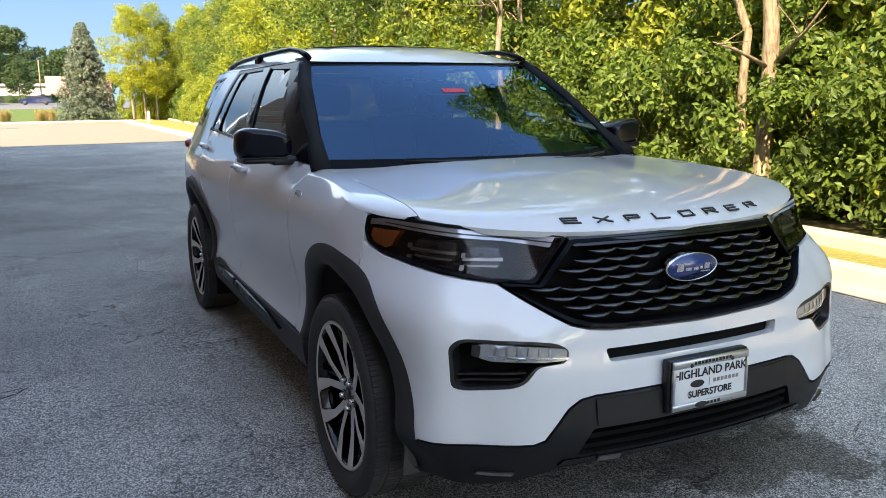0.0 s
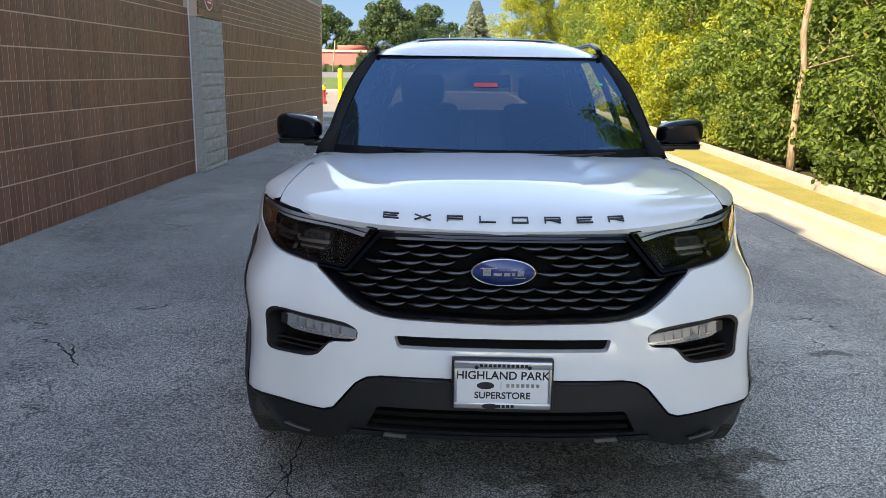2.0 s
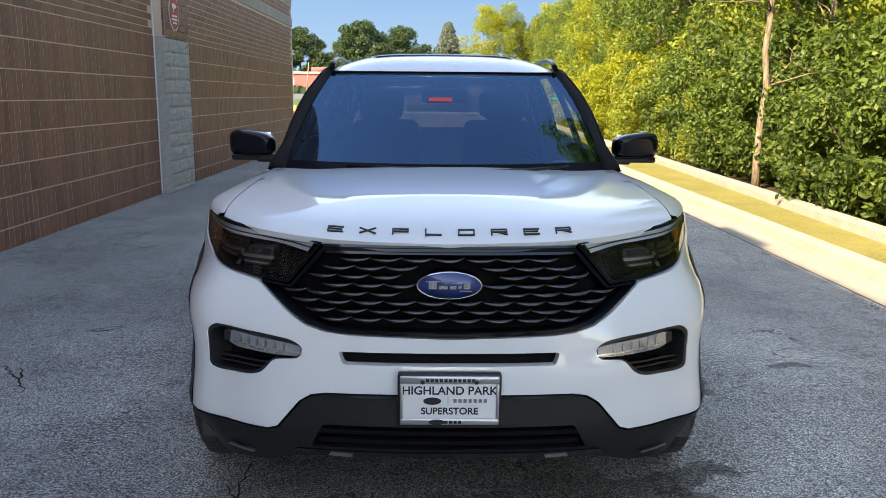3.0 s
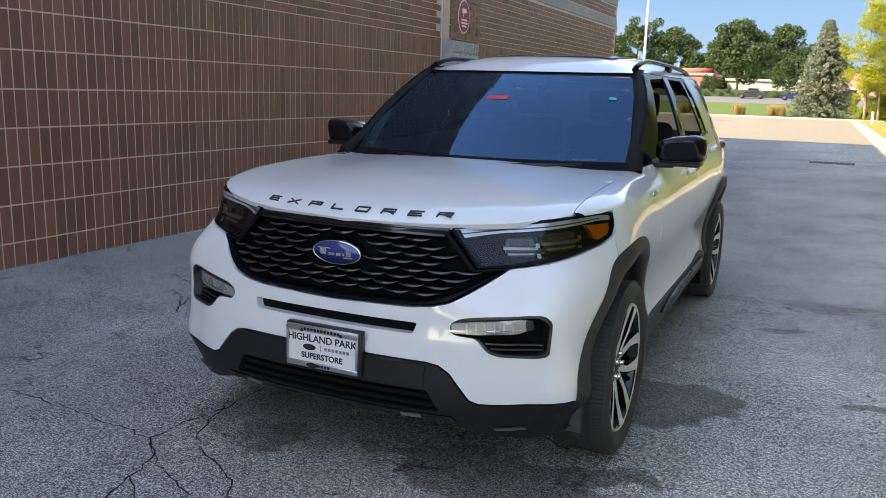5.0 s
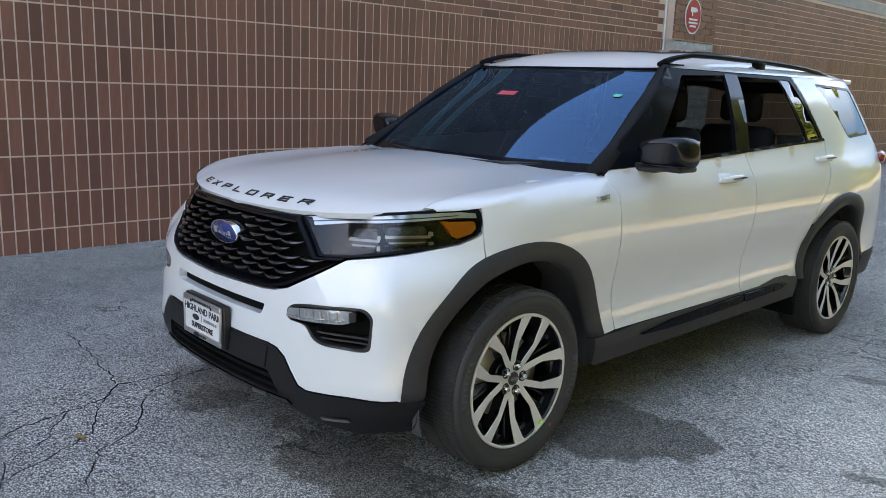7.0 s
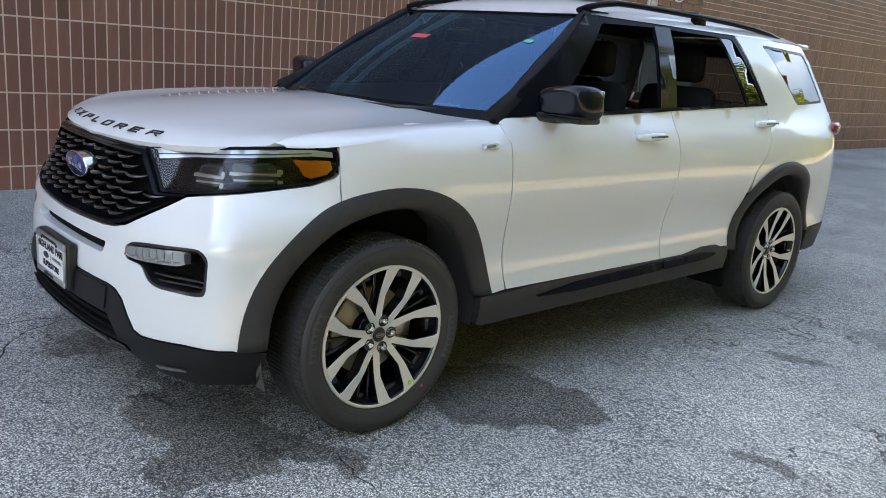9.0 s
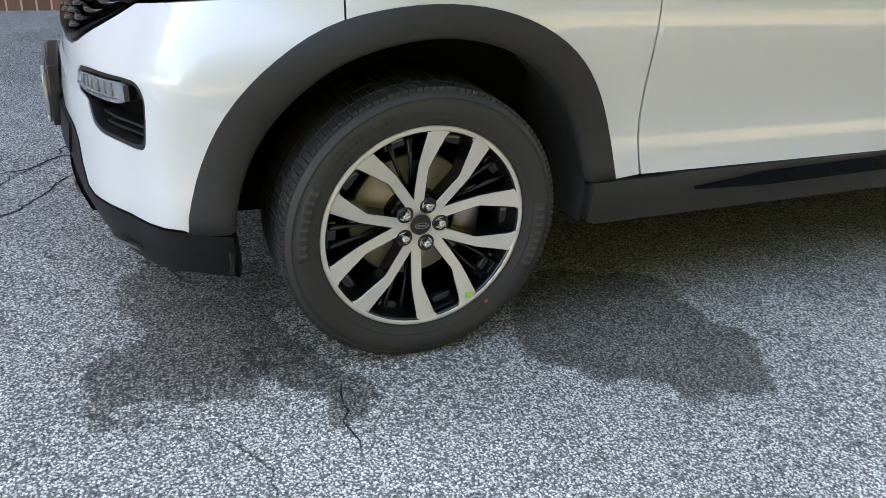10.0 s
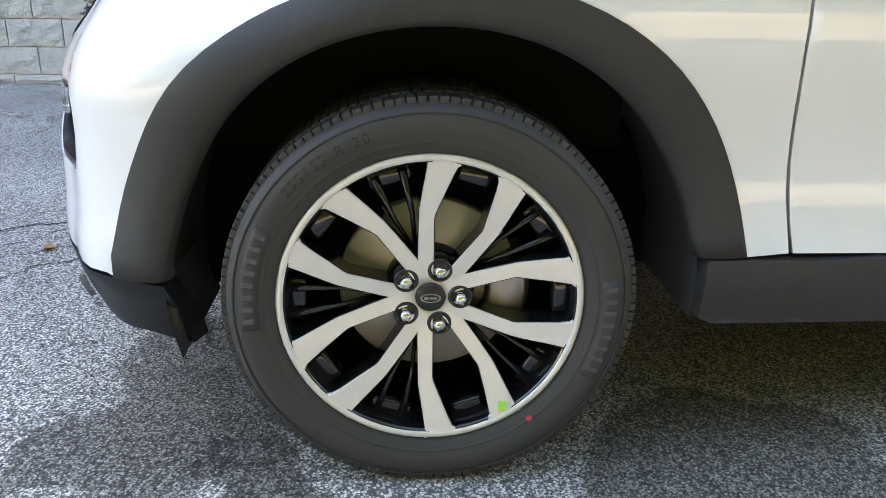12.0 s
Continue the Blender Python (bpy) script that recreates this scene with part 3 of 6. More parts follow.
def crack(points, width, seed):
    r = random.Random(seed)
    pts = []
    for (xa, ya), (xb, yb) in zip(points, points[1:]):
        n = max(int(math.hypot(xb - xa, yb - ya) / .035), 2)
        for i in range(n):
            t = i / n
            pts.append((xa + (xb - xa) * t + r.gauss(0, .008), ya + (yb - ya) * t + r.gauss(0, .008)))
    pts.append(points[-1])
    bm = bmesh.new()
    last = None
    for i, (x, y) in enumerate(pts):
        a, b = pts[max(i - 1, 0)], pts[min(i + 1, len(pts) - 1)]
        d = Vector((b[0] - a[0], b[1] - a[1], 0)).normalized()
        s = Vector((-d.y, d.x, 0)) * width * .7 * r.uniform(.2, 1.0) * (.35 if i in (0, len(pts) - 1) else 1)
        z = .0025 if y < 28 else .008
        row = (bm.verts.new((x + s.x, y + s.y, z)), bm.verts.new((x - s.x, y - s.y, z)))
        if last:
            bm.faces.new((last[0], last[1], row[1], row[0]))
        last = row
    return solid("crack", bm, M_DARKVAR, "dark irregular crack in the grey asphalt", "crack", "structure")


crack([(-1.83, -0.79), (-1.44, -0.81), (-0.86, -0.88)], 0.007, 0)
crack([(-0.77, -0.42), (-0.83, -0.65), (-0.85, -0.88), (-0.71, -0.99), (-0.66, -1.17), (-0.6, -1.4), (-0.45, -1.58)], 0.008, 1)
crack([(-0.85, -0.88), (-0.58, -1.07), (-0.36, -1.17), (-0.22, -1.42), (-0.11, -1.62)], 0.006, 2)
crack([(-0.59, -0.86), (-0.29, -1.0), (-0.2, -1.18), (-0.01, -1.31), (0.13, -1.36)], 0.006, 3)
crack([(-0.66, -1.17), (-0.41, -1.35), (-0.3, -1.51), (-0.08, -1.59)], 0.006, 4)
crack([(-0.84, -0.36), (-0.7, -0.75), (-0.59, -0.86)], 0.006, 5)
crack([(-3.29, 4.66), (-3.07, 4.56), (-2.78, 4.43)], 0.012, 6)
crack([(-2.58, 5.78), (-2.5, 6.04), (-2.48, 6.82)], 0.012, 7)
crack([(-2.31, 1.62), (-2.17, 1.68), (-2.06, 1.77)], 0.008, 8)
crack([(-0.79, -0.52), (-0.79, -0.36), (-0.79, -0.17)], 0.008, 9)
crack([(-2.57, 1.07), (-2.39, 0.96), (-2.21, 0.76)], 0.01, 11)
crack([(-3.17, 4.94), (-3.1, 5.5), (-2.96, 6.26)], .012, 15)
crack([(-2.22, 1.61), (-2.1, 1.66), (-2.02, 1.77)], .012, 16)
crack([(-2.29, .96), (-2.2, .75), (-2.11, .60)], .012, 17)
crack([(1.03, -0.23), (1.14, -0.26), (1.28, -0.26)], 0.006, 12)
crack([(-6.4, 50.6), (-5.4, 52.4), (-4.2, 51.6), (-3.3, 51.2)], .28, 13)
crack([(-5.5, 35.2), (-4.6, 34.2), (-3.9, 33.6)], .16, 14)
solid("dry_leaf", sheet_leaf(), M_LEAFDRY, "curled dry brown leaf on the asphalt", "leaf")



# ---- car skin ----
def curve(pts):
    """A smooth function through (a, b) pairs."""
    n = len(pts)
    a = [p[0] for p in pts]
    b = [p[1] for p in pts]
    m = [0.0] * n
    for i in range(n):
        lo, hi = max(i - 1, 0), min(i + 1, n - 1)
        m[i] = (b[hi] - b[lo]) / (a[hi] - a[lo])

    def f(x):
        if x <= a[0]:
            return b[0] + m[0] * (x - a[0])
        if x >= a[-1]:
            return b[-1] + m[-1] * (x - a[-1])
        i = max(j for j in range(n - 1) if a[j] <= x)
        h = a[i + 1] - a[i]
        t = (x - a[i]) / h
        return ((2 * t ** 3 - 3 * t ** 2 + 1) * b[i] + (t ** 3 - 2 * t ** 2 + t) * h * m[i]
                + (3 * t ** 2 - 2 * t ** 3) * b[i + 1] + (t ** 3 - t ** 2) * h * m[i + 1])
    return f

def smooth(a, b, x):
    t = min(max((x - a) / (b - a), 0), 1)
    return t * t * (3 - 2 * t)

PLAN = [(0, -.80), (.20, -.795), (.40, -.775), (.58, -.738), (.72, -.68), (.815, -.605), (.87, -.52), (.905, -.42), (.938, -.28),
        (.957, -.1), (.962, .1), (.955, .5), (.955, 1.5), (.957, 2.5), (.960, 3.05), (.945, 3.3), (.92, 3.6), (.88, 3.85), (.80, 4.0), (.6, 4.07), (0, 4.1)]
STEP = [0]
for p, q in zip(PLAN, PLAN[1:]):
    STEP.append(STEP[-1] + math.hypot(q[0] - p[0], q[1] - p[1]))
PX = curve([(s, p[0]) for s, p in zip(STEP, PLAN)])
PY = curve([(s, p[1]) for s, p in zip(STEP, PLAN)])
FRONT = curve([(.16, .09), (.28, .025), (.40, -.012), (.50, -.006), (.60, 0), (.66, .012), (.72, .018), (.78, .03), (.84, .048), (.90, .07), (.95, .092), (1.0, .118), (1.04, .155), (1.08, .23)])
FLANK = curve([(.16, .08), (.28, .045), (.42, .020), (.50, .040), (.60, .047), (.70, .032), (.79, .010), (.87, 0), (.94, 0), (1.0, .009), (1.06, .024), (1.12, .06), (1.2, .10), (1.35, .155), (1.5, .22), (1.62, .29)])
CORNER = curve([(.6, 0), (.74, .0), (.85, .04), (.95, .058), (1.05, .05), (1.15, .05)])
KEEL = STEP[9] + .1          # arc length at the front axle
REAR = STEP[16]
BACK = curve([(.16, .06), (.5, 0), (1.0, .02), (1.2, .09), (1.62, .34)])
def shell(s, z, off=0.0):
    """A point of the car's skin: s along the plan from the nose's middle, z up, off outwards."""
    sx = 1 if s >= 0 else -1
    s = abs(s)
    e = .004
    dx, dy = PX(s + e) - PX(max(s - e, 0)), PY(s + e) - PY(max(s - e, 0))
    l = math.hypot(dx, dy)
    nx, ny = dy / l, -dx / l
    w = smooth(1.22, .62, s) if s < 3 else smooth(REAR - .1, REAR + .4, s)
    d = w * (FRONT(z) if s < 3 else BACK(z)) + (1 - w) * FLANK(z)
    if s < 1.8:
        d += CORNER(z) * smooth(.38, .62, s) * smooth(KEEL - .07, KEEL - .37, s)
    if s < 3:
        d += .05 * smooth(1.05, 1.15, z) * smooth(KEEL + 1.15, KEEL + .55, s) * smooth(1.7, 1.35, z)
    d -= (.028 * smooth(1.75, 1.3, s) + .022 * smooth(1.32, 1.08, s)) * smooth(.74, .93, s) * smooth(.93, .80, z) * smooth(.28, .42, z)
    return (sx * (PX(s) - nx * (d - off)), PY(s) - ny * (d - off), z)


from mathutils.geometry import delaunay_2d_cdt


def rounded(pts, r=.02, n=3):
    """A closed outline with its corners rounded."""
    out = []
    m = len(pts)
    for i, p in enumerate(pts):
        p, a, b = Vector(p[:2]), Vector(pts[i - 1][:2]), Vector(pts[(i + 1) % m][:2])
        ra = min(r, (a - p).length * .45)
        rb = min(r, (b - p).length * .45)
        s, e = p + (a - p).normalized() * ra, p + (b - p).normalized() * rb
        for k in range(n + 1):
            t = k / n
            out.append(tuple(s * (1 - t) ** 2 + p * 2 * t * (1 - t) + e * t * t))
    return out


def dense(pts, step):
    out = []
    for i, p in enumerate(pts):
        q = pts[(i + 1) % len(pts)]
        n = max(int(math.hypot(q[0] - p[0], q[1] - p[1]) / step), 1)
        out += [(p[0] + (q[0] - p[0]) * k / n, p[1] + (q[1] - p[1]) * k / n) for k in range(n)]
    return out


def inside(px, py, poly):
    c = np.zeros(len(px), bool)
    n = len(poly)
    for i in range(n):
        (xa, ya), (xb, yb) = poly[i], poly[i - 1]
        if ya != yb:
            c ^= ((ya > py) != (yb > py)) & (px < (xb - xa) * (py - ya) / (yb - ya) + xa)
    return c


def sheet(fn, outline, holes=(), step=.05, thick=.015, off=0.0):
    """A skin over an outline in the plane of fn's first two numbers, with holes and a turned-in edge."""
    loops = [dense(outline, step)] + [dense(h, step) for h in holes]
    pts = [p for l in loops for p in l]
    edges, k = [], 0
    for l in loops:
        edges += [(k + i, k + (i + 1) % len(l)) for i in range(len(l))]
        k += len(l)
    a = np.array(pts)
    lo, hi = a.min(0), a.max(0)
    gx, gy = np.meshgrid(np.arange(lo[0] + step * .53, hi[0], step), np.arange(lo[1] + step * .47, hi[1], step))
    gx, gy = gx.ravel(), gy.ravel()
    keep = inside(gx, gy, loops[0])
    for l in loops[1:]:
        keep &= ~inside(gx, gy, l)
    gx, gy = gx[keep], gy[keep]
    if len(gx):
        far = np.min((gx[:, None] - a[None, :, 0]) ** 2 + (gy[:, None] - a[None, :, 1]) ** 2, 1) > (step * .42) ** 2
        pts = pts + list(zip(gx[far].tolist(), gy[far].tolist()))
    verts, _, faces, *_ = delaunay_2d_cdt([Vector(p) for p in pts], edges, [], 0, 1e-5)
    cx = np.array([sum(verts[i].x for i in f) / 3 for f in faces])
    cy = np.array([sum(verts[i].y for i in f) / 3 for f in faces])
    ok = inside(cx, cy, loops[0])
    for l in loops[1:]:
        ok &= ~inside(cx, cy, l)
    bm = bmesh.new()
    vs = [bm.verts.new(fn(v.x, v.y, off)) for v in verts]
    for f, o in zip(faces, ok):
        if o:
            bm.faces.new([vs[i] for i in f])
    bm.faces.ensure_lookup_table()
    vote = 0
    for f in bm.faces[:60]:
        i = f.verts[0]
        v = verts[vs.index(i)]
        vote += 1 if f.normal.dot(Vector(fn(v.x, v.y, off + .01)) - i.co) > 0 or f.calc_area() == 0 else -1
    bm.normal_update()
    vote = 0
    for f in list(bm.faces)[:60]:
        i = f.verts[0]
        v = verts[vs.index(i)]
        vote += 1 if f.normal.dot(Vector(fn(v.x, v.y, off + .01)) - i.co) > 0 else -1
    if vote < 0:
        bmesh.ops.reverse_faces(bm, faces=bm.faces[:])
    if thick:
        r = min(.004, abs(thick) * .4)
        for n, l in enumerate(loops):
            area = sum(l[i - 1][0] * l[i][1] - l[i][0] * l[i - 1][1] for i in range(len(l)))
            top = [bm.verts.new(fn(x, y, off)) for x, y in l]
            low = [bm.verts.new(fn(x, y, off - thick)) for x, y in l]
            for i in range(len(l)):
                j = (i + 1) % len(l)
                bm.faces.new((top[i], low[i], low[j], top[j]) if (area < 0) ^ (n > 0) ^ (vote < 0) else (top[j], low[j], low[i], top[i]))
    bmesh.ops.delete(bm, geom=[v for v in bm.verts if not v.link_faces], context="VERTS")
    return bm


def grid_skin(f, nu, nv, thick=0.0):
    """A skin over the unit square, f(u, v) -> place; u from -1 to 1."""
    bm = bmesh.new()
    rows = [[bm.verts.new(f(-1 + 2 * i / nu, j / nv)) for i in range(nu + 1)] for j in range(nv + 1)]
    for a, b in zip(rows, rows[1:]):
        for i in range(nu):
            bm.faces.new((a[i], a[i + 1], b[i + 1], b[i]))
    bm.normal_update()
    if sum(fc.normal.z for fc in bm.faces) < 0:
        bmesh.ops.reverse_faces(bm, faces=bm.faces[:])
    return bm


M_MIRROR = plain("mirror_cap_black", (.005, .006, .010), .14, spec=.3)
# ---- the car ----
car = thing("car", "white three-row sport utility car with black trim parked on the lane", "car")
HUB_Z, BASE_Y = .379, 3.025


def arch(cy, r, z_end_a, z_end_b, n=22, flat=0.0):
    """Points of a wheel arch from its rear foot over the top to its front foot, in (s, z)."""
    a0 = math.asin((z_end_b - HUB_Z) / r)
    a1 = math.pi - math.asin((z_end_a - HUB_Z) / r)
    return [(cy + KEEL + r * math.cos(a0 + (a1 - a0) * i / n), HUB_Z + r * math.sin(a0 + (a1 - a0) * i / n) * (1 - flat * math.sin(a0 + (a1 - a0) * i / n) ** 4)) for i in range(n + 1)]


R_OUT, R_IN, FRONT_Y = .55, .466, .014
front_arch = arch(FRONT_Y, .558, .40, .445, 22, .042)
rear_arch = arch(BASE_Y, .546, .43, .45, 22, .022)
split = 1.285
GRILLE = [(.435, .992), (.555, .862), (.69, .872), (.672, .862), (.47, .757), (.40, .738), (.33, .731), (0, .722)]
GRILLE = GRILLE + [(-x, z) for x, z in GRILLE[-2::-1]]
LAMP = [(.442, 1.000), (.563, .866), (.70, .874), (.866, .895), (1.034, .914), (1.19, .935), (1.262, .962), (1.282, 1.0), (1.278, 1.050), (1.20, 1.054), (1.03, 1.047), (.85, 1.035), (.67, 1.019)]
FOG = [(.478, .676), (.52, .700), (.60, .711), (.70, .717), (.82, .724), (.850, .700), (.842, .575), (.80, .566), (.66, .572), (.62, .585), (.580, .632), (.490, .638)]
SLIT = [(-.36, .668), (.36, .668), (.345, .627), (-.345, .627)]
# bumper cover
top_edge = [(0, .712), (.335, .721), (.41, .729), (.475, .747), (.68, .856), (.70, .866), (.866, .887), (1.034, .906), (1.19, .927), (1.268, .953)]
arch_front_part = [p for p in front_arch if p[0] < split - .01]
low_edge = [(.93, .408), (.60, .398), (.565, .41), (.49, .50), (.45, .525), (.40, .533), (0, .536)]
def on_arch(s_):
    a = math.acos((s_ - KEEL - FRONT_Y) / .558)
    return (s_, HUB_Z + .558 * math.sin(a) * (1 - .042 * math.sin(a) ** 4))


half = top_edge + [(split - .004, .97), on_arch(split - .004)] + arch_front_part + low_edge
cover = half[1:-1]
cover = cover + [(0, .536)] + [(-s, z) for s, z in cover[::-1]] + [(0, .712)]
bumper = part("bumper_cover", sheet(shell, cover, [rounded(FOG, .02), [(-s, z) for s, z in rounded(FOG, .02)], rounded(SLIT, .012)], .04, .035), M_PAINT, car)


def inner(outline, d):
    """The outline drawn in towards its middle."""
    cx = sum(p[0] for p in outline) / len(outline)
    cz = sum(p[1] for p in outline) / len(outline)
    return [(cx + (x - cx) * (1 - d / max(abs(x - cx), .05) * min(abs(x - cx) / .1, 1)), cz + (z - cz) * (1 - d / max(abs(z - cz), .05) * min(abs(z - cz) / .05, 1))) for x, z in outline]


part("slit_panel", sheet(shell, [(-.38, .68), (.38, .68), (.36, .615), (-.36, .615)], (), .05, 0, -.034), M_LINER, bumper, "dark slot below the grille")
# lower black valance
INTAKE = [(-.41, .428), (.41, .428), (.455, .345), (-.455, .345)]
low = [(0, .530), (.40, .527), (.445, .519), (.485, .494), (.56, .403), (.60, .391), (.93, .401), (1.03, .392), (1.03, .245), (.93, .255), (.86, .250), (.80, .248), (.62, .27), (.50, .305), (.30, .312)]
low = low + [(0, .314)] + [(-s, z) for s, z in low[:0:-1]]
valance = part("valance", sheet(shell, low, [rounded(INTAKE, .012)], .04, .05, .002), M_VALANCE, car, "dark textured lower bumper")
part("intake_back", sheet(shell, [(-.50, .45), (.50, .45), (.50, .32), (-.50, .32)], (), .06, 0, -.06), M_LINER, valance)
for zz in (.365, .40):
    part("slat", sheet(lambda s, z, o=0: shell(s, z, o), [(-.43, zz + .008), (.43, zz + .008), (.435, zz - .008), (-.435, zz - .008)], (), .05, .03, -.012), M_LINER, valance)
part("lip", sheet(shell, [(-.50, .335), (.50, .335), (.52, .318), (-.52, .318)], (), .05, .03, .012), M_BLACK, valance, "gloss black lip")
part("beam", sheet(shell, [(-.40, .52), (.40, .52), (.395, .44), (-.395, .44)], (), .06, .01, .008), M_VALANCE, valance)
for sg in (1, -1):
    for pts in (((.310, .330), (.385, .334), (.392, .320), (.318, .316)), ((.655, .305), (.765, .312), (.775, .302), (.665, .295))):
        part("skid_strip", sheet(shell, [(sg * a, b) for a, b in pts], (), .04, .012, .020), M_STEEL, valance, "bright skid strip")

# grille
grille = part("grille", sheet(shell, rounded(GRILLE, .012), (), .05, 0, -.055), M_LINER, car, "black mesh grille")
rim = rounded(GRILLE, .012)
part("grille_surround", sheet(shell, rim, [inner(rim, .010)], .03, .06, .002), M_PILLAR, grille)
top_bar = [(-.44, .998), (.44, .998), (.425, .972), (-.425, .972)]
part("top_bar", sheet(shell, top_bar, (), .05, .03, .0), M_BLACK, grille)
# raised gloss black strip added where the top bar shows a thin reflection
part("bright_line", sheet(shell, [(-.30, .990), (.30, .990), (.22, .981), (-.22, .981)], (), .05, .004, .004), M_BLACK, grille)


def blade_mesh():
    """One wing-shaped grille blade, its top towards +z."""
    bm = bmesh.new()
    n = 8
    rows = []
    for i in range(n + 1):
        t = i / n * 2 - 1
        x = t * .052
        up = .010 * abs(t) ** 2.4 * (1 if t > 0 else .55)
        w = (1 - .75 * abs(t) ** 2)
        rows.append([bm.verts.new((x, y, z + up)) for y, z in ((-.020 * w, .003 * w), (-.022 * w, -.003 * w), (.02, -.008 * w), (.02, .009 * w))])
    for a, b in zip(rows, rows[1:]):
        for k in range(4):
            bm.faces.new((a[k], a[(k + 1) % 4], b[(k + 1) % 4], b[k]))
    bmesh.ops.recalc_face_normals(bm, faces=bm.faces[:])
    me = mesh_of("blade", bm)
    me.materials.append(M_GRILLE)
    me.shade_smooth()
    return me


M_GRILLE = plain("grille_black", (.010, .010, .012), .12, coat=1.0)
BLADE = blade_mesh()
GP = [inner(rim, .02)]
row, zz = 0, .742
while zz < .972:
    for i in range(-8, 9):
        s = i * .107 + (.0535 if row % 2 else 0)
        if inside(np.array([s - .03, s + .03]), np.array([zz, zz]), GP[0]).all() and not ((s / .135) ** 2 + ((zz - .882) / .062) ** 2 < 1):
            p, q = Vector(shell(s, zz, -.018)), Vector(shell(s + .01, zz, -.018))
            ob = part("blade", BLADE, M_GRILLE, grille)
            ob.matrix_basis = Matrix.Translation(p) @ Matrix.Rotation(math.atan2(q.y - p.y, q.x - p.x), 4, "Z")
    zz, row = zz + .0262, row + 1

# oval badge
badge = part("badge", lathe([(.0, .012), (.94, .012), (.965, .015), (1.0, .008), (1.0, -.03)], 48, "z"), M_CHROME, grille, "bright oval badge rim")
badge.matrix_basis = Matrix.Translation(Vector(shell(0, .882, -.008))) @ pose(0, 0, 0, 96, 0, 0) @ Matrix.Diagonal((.108, .047, 1, 1))
field = part("badge_field", lathe([(.0, .0165), (.9, .0155), (.93, .012)], 48, "z"), M_BLUE, badge, "deep blue oval field")
bm = bmesh.new()
for x0, x1, yy, h in ((-.62, -.38, .05, .5), (-.30, -.05, -.1, .22), (.02, .2, -.1, .22), (.26, .36, -.06, .2), (.42, .62, .02, .42), (-.7, -.2, .34, .08), (.3, .66, -.34, .07)):
    box(x0, x1, yy - h / 2, yy + h / 2, .0165, .019, 0, bm=bm)
part("badge_mark", bm, M_SILVER, field, "silver script-like marks", flat=True)

# bonnet
NOSE_Y = curve([(0, -.690), (.25, -.672), (.43, -.632), (.6, -.560), (.72, -.488), (.805, -.40)])
NOSE_Z = curve([(0, 1.006), (.25, 1.009), (.43, 1.014), (.6, 1.024), (.72, 1.038), (.805, 1.053)])
LIFT = curve([(0, 0), (.03, .024), (.1, .052), (.25, .080), (.5, .108), (.8, .132), (1.1, .148)])


def bonnet(x, y, off=0.0):
    a = min(abs(x), .81)
    d = max(y - NOSE_Y(a), 0)
    z = NOSE_Z(a) + LIFT(d) * (1 - .42 * (a / .8) ** 2)
    z += .003 * smooth(.46, .28, a - .10 * d) * smooth(.15, .6, d)
    return (x, y - off * .35, z + off)


edge = [(x, NOSE_Y(abs(x))) for x in np.linspace(-.80, .80, 33).tolist()]
rear = [(.800, .0), (.796, .40), (.780, .62), (.60, .53), (.35, .45), (0, .42)]
rear = rear + [(-x, y) for x, y in rear[-2::-1]]
hood = part("bonnet", sheet(bonnet, edge + rear, (), .045, .02), M_PAINT, car)
NECK = .803


def wing_edge(y):
    return 1.050 + .066 * smooth(-.385, .34, y)


def wing_top(sg):
    def f(u, v):
        y = -.385 + (.615 + .385) * v
        t = (u + 1) / 2
        zt = wing_edge(y) - .002
        a, low_a = Vector(shell(y + KEEL, zt)), Vector(shell(y + KEEL, zt - .05))
        neck = NECK - .019 * smooth(.1, .64, y)
        b, in_b = Vector(bonnet(neck, y)), Vector(bonnet(neck - .05, y))
        l = (b - a).length
        ta, tb = (a - low_a).normalized() * l * .65, (in_b - b).normalized() * l * .8
        p = a * (2 * t ** 3 - 3 * t * t + 1) + ta * (t ** 3 - 2 * t * t + t) + b * (3 * t * t - 2 * t ** 3) + tb * (t ** 3 - t * t)
        return (sg * p.x, p.y, p.z)
    return f


# wings, doors and quarters
def belt(y):
    return 1.146 + .0425 * (y - .6)


arch_rear_part = [p for p in front_arch if p[0] >= split + .01]
wing = [(s_, wing_edge(s_ - KEEL)) for s_ in np.linspace(split, 2.094, 18).tolist()] + [ (2.088, .95), (2.098, .80), (2.128, .55), (2.14, .452)] + arch_rear_part + [on_arch(split)]
door_f = [(2.100, 1.118), (2.100, belt(.62)), (KEEL + 1.815, belt(1.82)), (KEEL + 1.815, 1.0), (KEEL + 1.805, .7), (KEEL + 1.80, .452), (2.148, .452), (2.134, .56), (2.104, .80), (2.094, .95)]
rear_door_edge = [(KEEL + 2.835, belt(2.84)), (KEEL + 2.80, 1.10), (KEEL + 2.72, .97), (KEEL + 2.62, .87)]
ra = [p for p in rear_arch[::-1] if p[0] < KEEL + BASE_Y - .40 and p[1] < .80]
door_r = [(KEEL + 1.822, belt(1.82))] + rear_door_edge + [(p[0] - .006, p[1]) for p in ra[::-1]] + [(KEEL + 2.46, .456), (KEEL + 1.807, .452), (KEEL + 1.812, .7), (KEEL + 1.822, 1.0)]
END = STEP[17]
